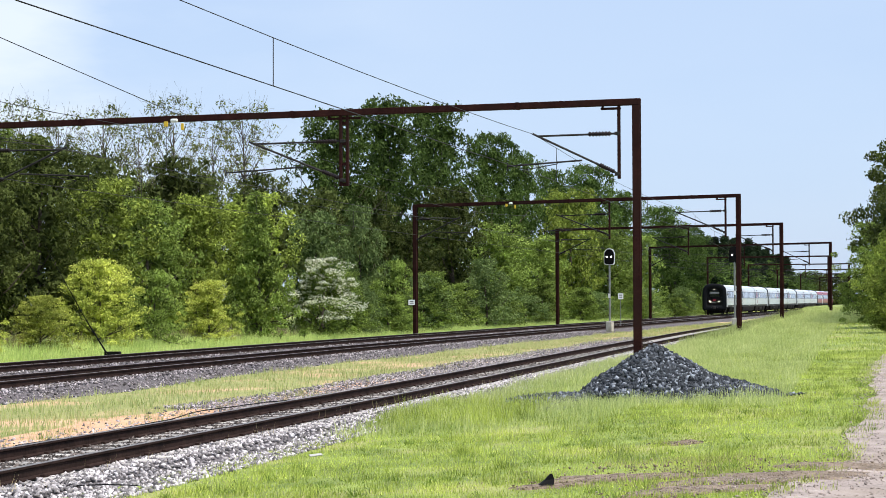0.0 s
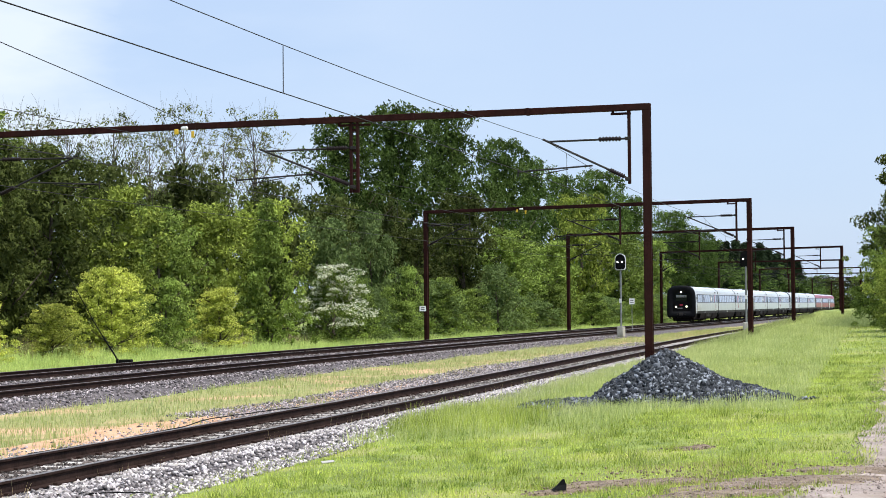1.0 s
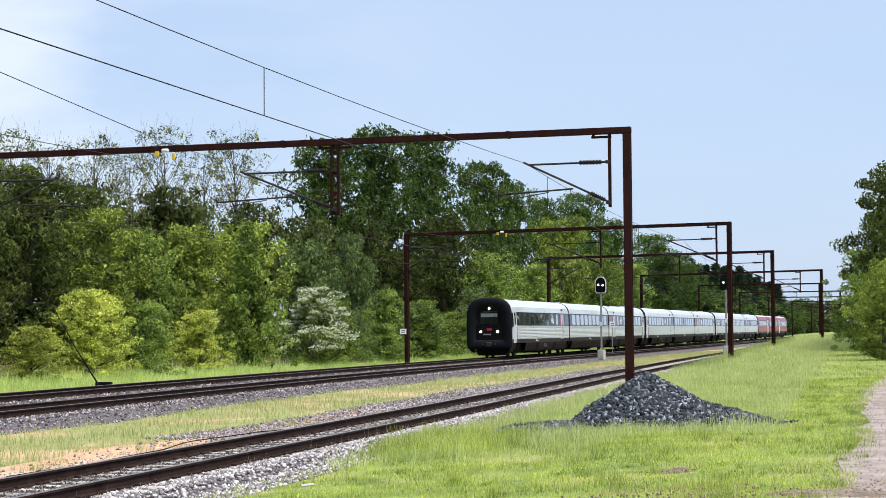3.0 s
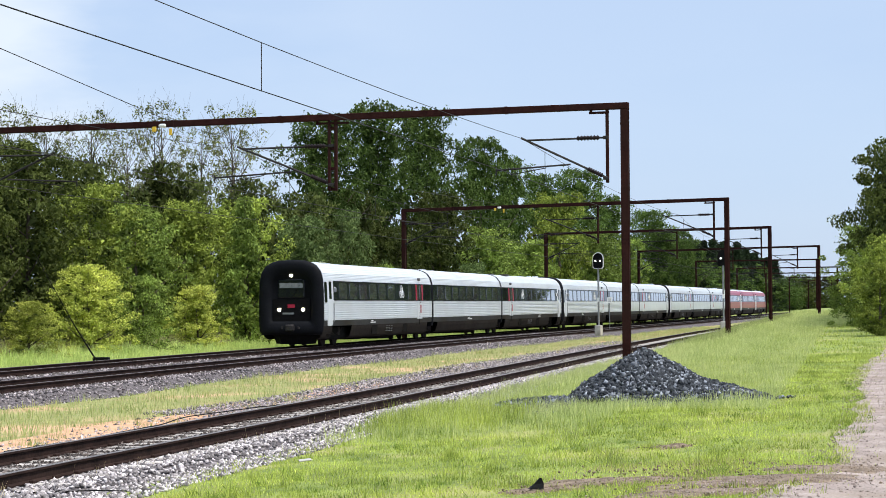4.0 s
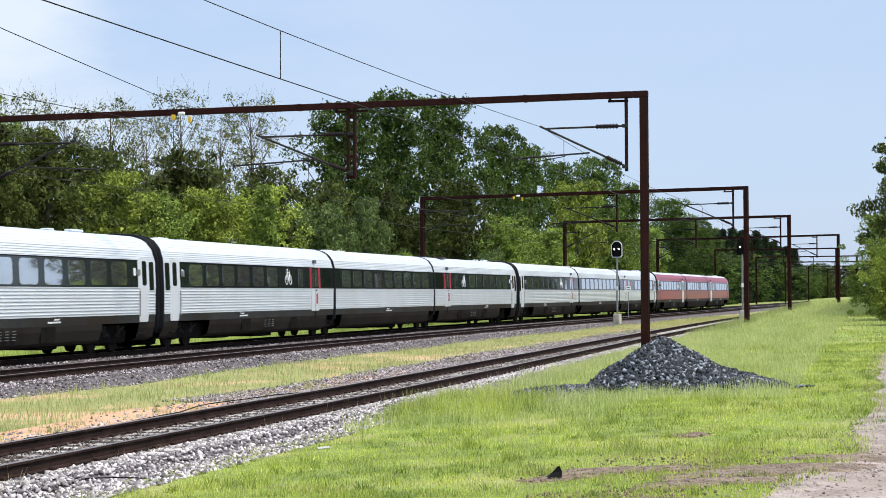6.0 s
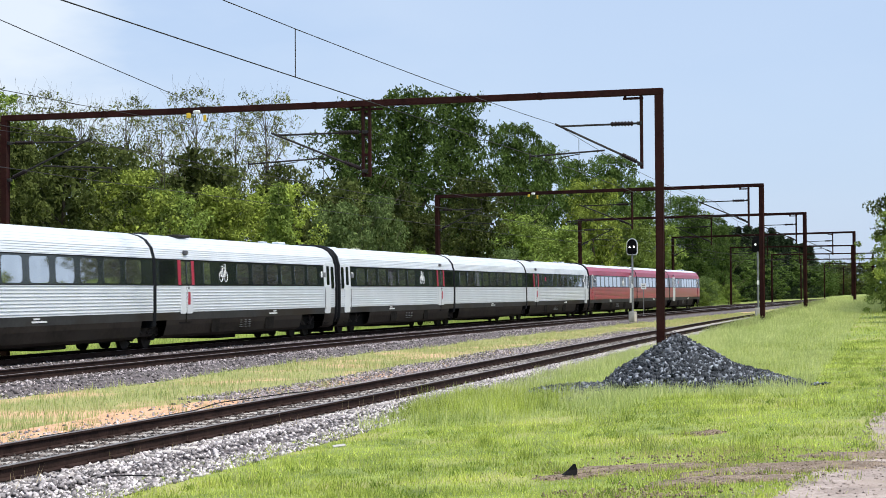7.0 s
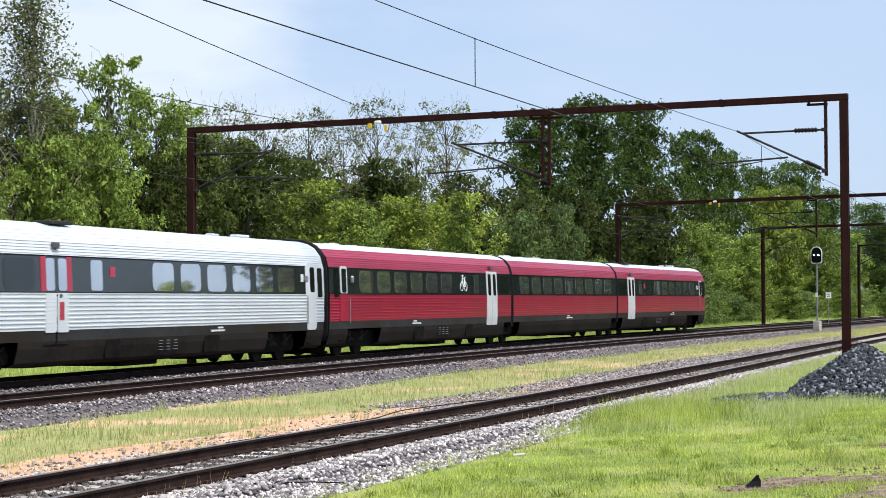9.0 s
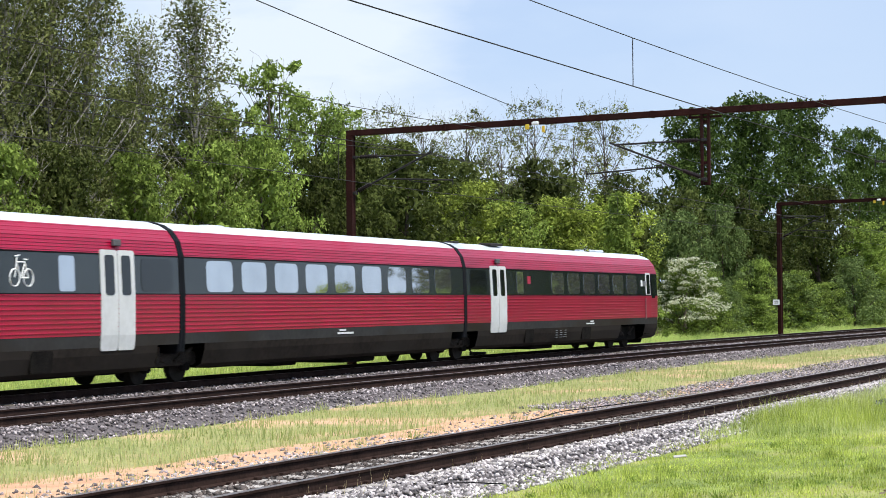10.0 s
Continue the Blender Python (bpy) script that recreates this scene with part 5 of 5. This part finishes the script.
def bogie(car, x):
    g = part("bogie", Build().box(x, 1.02, 0.60, 2.7, 0.2, 0.34, 0.06).box(x, -1.02, 0.60, 2.7, 0.2, 0.34, 0.06).box(x, 0, 0.55, 0.5, 2.0, 0.25, 0.04)
             .box(x - 0.9, 0.98, 0.68, 0.34, 0.2, 0.28, 0.04).box(x + 0.9, 0.98, 0.68, 0.34, 0.2, 0.28, 0.04).box(x - 0.9, -0.98, 0.68, 0.34, 0.2, 0.28, 0.04).box(x + 0.9, -0.98, 0.68, 0.34, 0.2, 0.28, 0.04), M_BOGIE, car, "grimy bogie frame")
    for dx in (-0.9, 0.9):
        for sy in (-1, 1):
            part("wheel", Build().tube([(x + dx, sy * 0.69, 0.43), (x + dx, sy * 0.72, 0.43), (x + dx, sy * 0.825, 0.43)], [0.455, 0.43, 0.43], 20), M_WHEEL, g)
            part("axle_box", Build().box(x + dx, sy * 1.02, 0.43, 0.32, 0.2, 0.28, 0.05), M_UNDER, g)
            part("coil_spring", Build().tube([(x + dx * 0.62, sy * 1.10, 0.52), (x + dx * 0.62, sy * 1.10, 0.92)], 0.11, 8), M_BOGIE, g)
            part("damper", Build().tube([(x + dx * 0.25, sy * 1.16, 0.55), (x + dx * 1.15, sy * 1.16, 0.86)], 0.045, 6), M_BOGIE, g, "dusty damper rod")
        part("axle", Build().tube([(x + dx, -0.7, 0.43), (x + dx, 0.7, 0.43)], 0.08, 8), M_WHEEL, g)


def car(length, red, cab, inner_bogie, label, cycle=True):
    """One car, x forward, centred. cab: front end is a driving cab."""
    side, roofm, door_m = (M_CARRED, M_CARRED, M_DOORGREY) if red else (M_CARWHITE, M_ROOFWHITE, M_CARWHITE)
    c = thing("train_car", label, "train car")
    L = length / 2
    x0 = -L + 0.16
    x1 = L - ((0.10 if red else 0.28) if cab else 0.16)
    for sgn in (-1, 1):
        part("lower_side", extrude(Build(), P_LOWER, x0, x1, sgn), side, c, "ribbed panel below the windows")
        part("upper_side", extrude(Build(), P_UPPER, x0, x1, sgn), side, c, "ribbed panel above the windows")
        band = part("window_band", extrude(Build(), P_BAND, x0, x1, sgn), M_BAND, c, "glossy dark window band")
        part("skirt", extrude(Build(), P_SKIRT[3:], x0, x1, sgn), M_SKIRT, c, "grey strip along the sill")
        for a, e in (((x0 + 0.95, L - 4.85), (L - 1.75, x1)) if cab else ((x0 + 0.95, x1 - 0.95),)):
            part("skirt_panel", extrude(Build(), P_SKIRT[:4], a, e, sgn), M_SKIRT_LOW, c, "dusty dark skirt panel between the bogies")
        trim = Build()
        side_panel(trim, x0, x1, WAIST - 0.02, WAIST + 0.02, sgn, 0.012)
        side_panel(trim, x0, x1, GTOP - 0.02, GTOP + 0.015, sgn, 0.010)
        part("trim_strip", trim, M_BLACK, band)
        wz0, wz1 = WAIST + 0.06, GTOP - 0.07
        if cab:
            first, last, n = L - 2.6, -L + 7.7, 6
        else:
            first, last, n = L - 0.95, -L + 0.95, 9
        pitch = (first - last) / n
        spots = [first - pitch * (i + 0.5) for i in range(n)]
        ww = pitch * 0.74
        for i, wx in enumerate(spots):
            part("window_pane", side_panel(Build(), wx - ww / 2, wx + ww / 2, wz0, wz1, sgn, 0.008 + 0.001 * (i % 3)), M_GLASS, band)
        if cab:
            dx = -L + 2.85
            if red:
                d = part("door", side_panel(side_panel(Build(), dx - 0.70, dx - 0.012, 0.90, GTOP + 0.10, sgn, 0.02), dx + 0.012, dx + 0.70, 0.90, GTOP + 0.10, sgn, 0.02), door_m, c, "pale silver double door")
                for q in (-0.34, 0.34):
                    part("door_window", side_panel(Build(), dx + q - 0.19, dx + q + 0.19, WAIST - 0.02, GTOP - 0.02, sgn, 0.028), M_SCREEN, d, "narrow rounded door window")
            else:
                d = part("door", side_panel(side_panel(Build(), dx - 0.56, dx - 0.012, 1.2, WAIST - 0.03, sgn, 0.014), dx + 0.012, dx + 0.56, 1.2, WAIST - 0.03, sgn, 0.014), M_CARWHITE, c, "smooth white lower door panel")
                for q in (-0.62, 0.62):
                    part("door_edge", side_panel(Build(), dx + q - 0.13, dx + q + 0.13, WAIST + 0.03, GTOP - 0.02, sgn, 0.012), M_DOORRED, d, "red door pillar in the window band")
                for q in (-0.29, 0.29):
                    part("door_window", side_panel(Build(), dx + q - 0.2, dx + q + 0.2, WAIST + 0.05, GTOP - 0.06, sgn, 0.012), M_GLASS, d)
                part("sticker", side_panel(Build(), dx - 0.22 * sgn - 0.11, dx - 0.22 * sgn + 0.11, 1.52, 1.98, sgn, 0.02), M_DOORRED, d, "red sticker on the door")
                part("door_gap", side_panel(side_panel(Build(), dx - 0.012, dx + 0.012, 0.90, WAIST - 0.05, sgn, 0.019), dx - 0.60, dx + 0.60, 0.88, 0.905, sgn, 0.012), M_BLACK, d, "dark gap of the double door")
                part("call_button", side_panel(Build(), dx - 0.17 * sgn - 0.07, dx - 0.17 * sgn + 0.07, WAIST - 0.13, WAIST - 0.04, sgn, 0.02), M_BAR, d)
            part("window_pane", side_panel(Build(), -L + 4.55, -L + 5.15, wz0, wz1, sgn, 0.009), M_GLASS, band, "narrow window")
            part("window_pane", side_panel(Build(), -L + 0.45, -L + 1.85, wz0, wz1, sgn, 0.009), M_SCREEN, band, "end window")
            part("lamp_housing", Build().box(dx, sgn * 1.50, GTOP + 0.27, 0.3, 0.1, 0.16, 0.02), M_BAR, c)
            if cycle:
                part("bicycle_sign", bicycle(Build(), -L + 6.5, WAIST + 0.50, sgn), M_WHITE, band, "white bicycle pictogram")
            else:
                part("round_sign", side_panel(Build(), -L + 5.55, -L + 5.83, WAIST + 0.42, WAIST + 0.70, sgn, 0.014), M_DOORRED, band, "small red sign in the window band")
            part("small_window_mark", side_panel(Build(), L - 2.25, L - 2.05, WAIST + 0.40, WAIST + 0.66, sgn, 0.014), M_WHITE, band, "small white mark on the glass")
            fx = L - 1.35
            if red:
                dd = part("cab_door", side_panel(Build(), fx - 0.36, fx + 0.36, SILL, WAIST - 0.03, sgn, 0.012), M_CARRED, c, "narrow red driver's door")
                part("window_frame", side_panel(Build(), fx - 0.30, fx + 0.30, WAIST + 0.03, GTOP + 0.06, sgn, 0.016), M_DOORGREY, dd, "silver frame of the door window")
            else:
                part("cab_side", side_panel(Build(), fx - 0.52, x1 - 0.01, WAIST - 0.05, GTOP + 0.03, sgn, 0.014), M_CARWHITE, c, "smooth white cab side")
                dd = part("cab_door", side_panel(Build(), fx - 0.40, fx + 0.36, 1.0, GTOP + 0.10, sgn, 0.024), M_CARWHITE, c, "narrow white driver's door")
            part("door_window", side_panel(Build(), fx - 0.19, fx + 0.19, WAIST + 0.06, GTOP - 0.02, sgn, 0.032), M_SCREEN, dd)
            part("hand_rail", Build().tube([(fx - 0.46, sgn * 1.60, 1.2), (fx - 0.46, sgn * 1.60, 2.1)], 0.018, 6), M_ZINC, dd)
            part("lamp_mirror", Build().box(fx - 0.62, sgn * 1.60, 2.72, 0.14, 0.12, 0.22, 0.03), M_ZINC, c, "small grey side lamp")
            part("step", Build().box(fx, sgn * 1.42, 0.58, 0.5, 0.16, 0.05, 0.01).box(fx, sgn * 1.42, 0.86, 0.5, 0.16, 0.05, 0.01), M_UNDER, dd, "dark foot steps")
            part("side_window", side_panel(Build(), fx + 0.46, fx + 0.86, WAIST - 0.10, GTOP - 0.04, sgn, 0.022), M_SCREEN, c, "narrow cab side window")
            part("white_mark", side_panel(Build(), 1.3, 2.2, 1.07, 1.125, sgn, 0.012), M_WHITE, c, "line of tiny white markings")
            part("white_mark", side_panel(Build(), 1.75, 2.1, 1.16, 1.21, sgn, 0.012), M_WHITE, c)
            vents = Build()
            for k in range(3):
                for j in range(4):
                    vents.box(-0.9 - 0.45 * k, sgn * 1.485, 0.62 + 0.085 * j, 0.2, 0.06, 0.022)
            part("vent_slats", vents, M_ZINC, c, "small vent slats in the skirt")
            part("hatch", side_panel(Build(), -4.9, -4.1, 0.48, 0.96, sgn, 0.008), M_UNDER, c, "dark hatch in the skirt")
            part("hatch", side_panel(Build(), 0.9, 1.9, 0.48, 0.96, sgn, 0.008), M_UNDER, c, "dark hatch in the skirt")
        else:
            part("white_mark", side_panel(Build(), -0.5, 0.5, 1.07, 1.125, sgn, 0.012), M_WHITE, c, "line of tiny white markings")
            part("white_mark", side_panel(Build(), 0.0, 0.4, 1.16, 1.21, sgn, 0.012), M_WHITE, c)
    tb = Build()
    extrude(tb, P_TOP, x0, x1, 1)
    extrude(tb, P_TOP, x0, x1, -1)
    top = part("roof", tb, M_ROOFWHITE, c, "pale rounded roof", True)
    part("roof_hatch", Build().box(-L + 4.0, -0.75, ROOF - 0.03, 1.1, 0.5, 0.10, 0.03), M_SKIRT, top)
    part("roof_aerial", Build().box(L - 4.5, -0.35, ROOF + 0.02, 0.9, 0.3, 0.09, 0.03).box(L - 6.4, -0.3, ROOF + 0.01, 0.5, 0.25, 0.06, 0.02), M_ROOFWHITE, top)
    part("roof_vent", Build().box(-L + 1.2, -0.5, ROOF - 0.01, 0.4, 0.4, 0.07, 0.02), M_SKIRT, top)
    part("underframe", Build().box((x0 + x1) / 2, 0, 0.62, x1 - x0 - 3.6, 2.3, 0.60, 0.05).box((x0 + x1) / 2 - 2.0, 0, 0.34, 2.2, 1.9, 0.3, 0.04).box((x0 + x1) / 2 + 2.6, 0, 0.36, 1.4, 1.9, 0.26, 0.04)
         .box((x0 + x1) / 2, 0, 1.15, x1 - x0, 2.6, 0.12), M_UNDER, c, "dark boxes under the floor")
    # rear gangway bellows, and front one or cab
    ends = [(-L, -L + 0.17)] if cab else [(-L, -L + 0.17), (L - 0.17, L)]
    for a, e in ends:
        part("gangway_bellows", Build().loft([outline(a, -0.03, 0.75), outline(a + 0.03, 0.015, 0.75), outline(e - 0.03, 0.015, 0.75), outline(e, -0.03, 0.75)], close=True, caps=True), M_RUBBER, c, "black rubber gangway bellows", False)
    if inner_bogie:
        bogie(c, -L)
    if cab:
        bogie(c, L - 3.3)
        # thick rounded rubber ring around the cab front
        rings = []
        flank = ((L - 0.30, -0.03, 0.60), (L - 0.14, -0.02, 0.60), (L - 0.05, -0.07, 0.66), (L - 0.01, -0.14, 0.74))
        if not red:
            flank = ((L - 0.31, 0.0, 0.60), (L - 0.29, 0.05, 0.58), (L - 0.20, 0.08, 0.58), (L - 0.11, 0.06, 0.60), (L - 0.04, -0.03, 0.66), (L - 0.01, -0.12, 0.74))
        for x, g, zm in flank:
            rings.append(outline(x, g, zm, 1.0))
        for x, k in ((L - 0.02, 0.80), (L - 0.12, 0.72), (L - 0.20, 0.68)):
            rings.append([(x, y * k, 2.35 + (z - 2.35) * k) for _, y, z in outline(x, -0.12, 0.74)])
        nose = part("cab_nose", Build().loft(rings, close=True, caps=True), M_RUBBER, c, "black rubber-rimmed cab front", True)
        part("front_panel", Build().box(L - 0.19, 0, 1.75, 0.05, 1.9, 1.1, 0.02), M_BLACK, nose)
        ws = part("windscreen", Build().box(L - 0.17, 0, 2.78, 0.05, 1.30, 0.86, 0.02), M_SCREEN, nose, "flat windscreen")
        part("screen_blind", Build().box(L - 0.142, 0, 2.93, 0.004, 1.16, 0.24), M_ZINC, ws, "pale sun blind")
        for y, z, r in ((-0.6, 1.78, 0.085), (0.6, 1.78, 0.085), (0.0, 3.40, 0.075)):
            part("headlight", Build().tube([(L - 0.17, y, z), (L - 0.12, y, z)], r, 12), M_LIGHT, nose, "lit warm headlight")
        part("emblem", Build().box(L - 0.155, 0, 1.95, 0.01, 0.36, 0.16), M_DOORRED, nose, "red emblem plate")
        part("number_bars", Build().box(L - 0.155, -0.15, 1.60, 0.01, 0.56, 0.09), M_ZINC, nose, "row of pale number marks")
        part("wiper", Build().tube([(L - 0.13, 0.05, 2.33), (L - 0.13, 0.42, 2.95)], 0.012, 5), M_BLACK, nose)
        part("coupler", Build().box(L - 0.05, 0, 0.92, 0.5, 0.42, 0.32, 0.06).box(L + 0.0, 0.42, 0.92, 0.06, 0.1, 0.12, 0.02).box(L + 0.0, -0.42, 0.92, 0.06, 0.1, 0.12, 0.02), M_STEEL, nose, "front coupler")
        part("snow_plough", Build().loft([[(L - 0.75, -1.15, 0.62), (L - 0.28, -0.7, 0.62), (L - 0.28, 0.7, 0.62), (L - 0.75, 1.15, 0.62)], [(L - 0.85, -1.0, 0.16), (L - 0.5, -0.6, 0.14), (L - 0.5, 0.6, 0.14), (L - 0.85, 1.0, 0.16)]], caps=True), M_BLACK, nose, "black apron below the cab")
    return c


END, MIDL = 20.5, 17.7
white_end = car(END, False, True, True, "white ribbed end car with black cab and bicycle sign")
white_tail = car(END, False, True, True, "white ribbed end car with black cab coupled to the next unit", False)
white_mid = car(MIDL, False, False, False, "white ribbed middle car with dark window band")
red_end = car(END, True, True, True, "red ribbed end car with bicycle sign and silver doors")
red_tail = car(END, True, True, True, "red ribbed end car with silver doors at the train's tail", False)
red_mid = car(MIDL, True, False, False, "red ribbed middle car with dark window band")
CARS = []          # (thing, distance of its middle behind the train's nose, turned round)
_used = set()
for unit in range(4):
    e, m, r = (red_end, red_mid, red_tail) if unit == 3 else (white_end, white_mid, white_tail)
    for proto, dist, back in ((e, END / 2, False), (m, END + MIDL / 2, False), (r if unit > 1 else e, END + MIDL + END / 2, True)):
        ob = proto if proto.name not in _used else copy_thing(proto, Matrix.Identity(4))
        _used.add(proto.name)
        ob["group"] = "cars of the train"
        CARS.append((ob, unit * 58.8 + dist, back))

SPEED, PASS = 40.06, 66.46      # metres a second; where the nose is at 4.5 s


def motions():
    for ob, dist, back in CARS:
        rows = []
        for k in range(21):
            t = k * 0.5
            s = PASS - SPEED * (t - 4.5) + dist
            p, q = along(s + 6.5), along(s - 6.5)
            d = q - p                       # towards the camera's side, the way it runs
            mid = (p + q) / 2
            yaw = math.degrees(math.atan2(d.y, d.x)) + (180 if back else 0)
            rows.append((t, pose(mid.x, mid.y, 0, 0, 0, yaw)))
        walk(ob, rows)


motions()
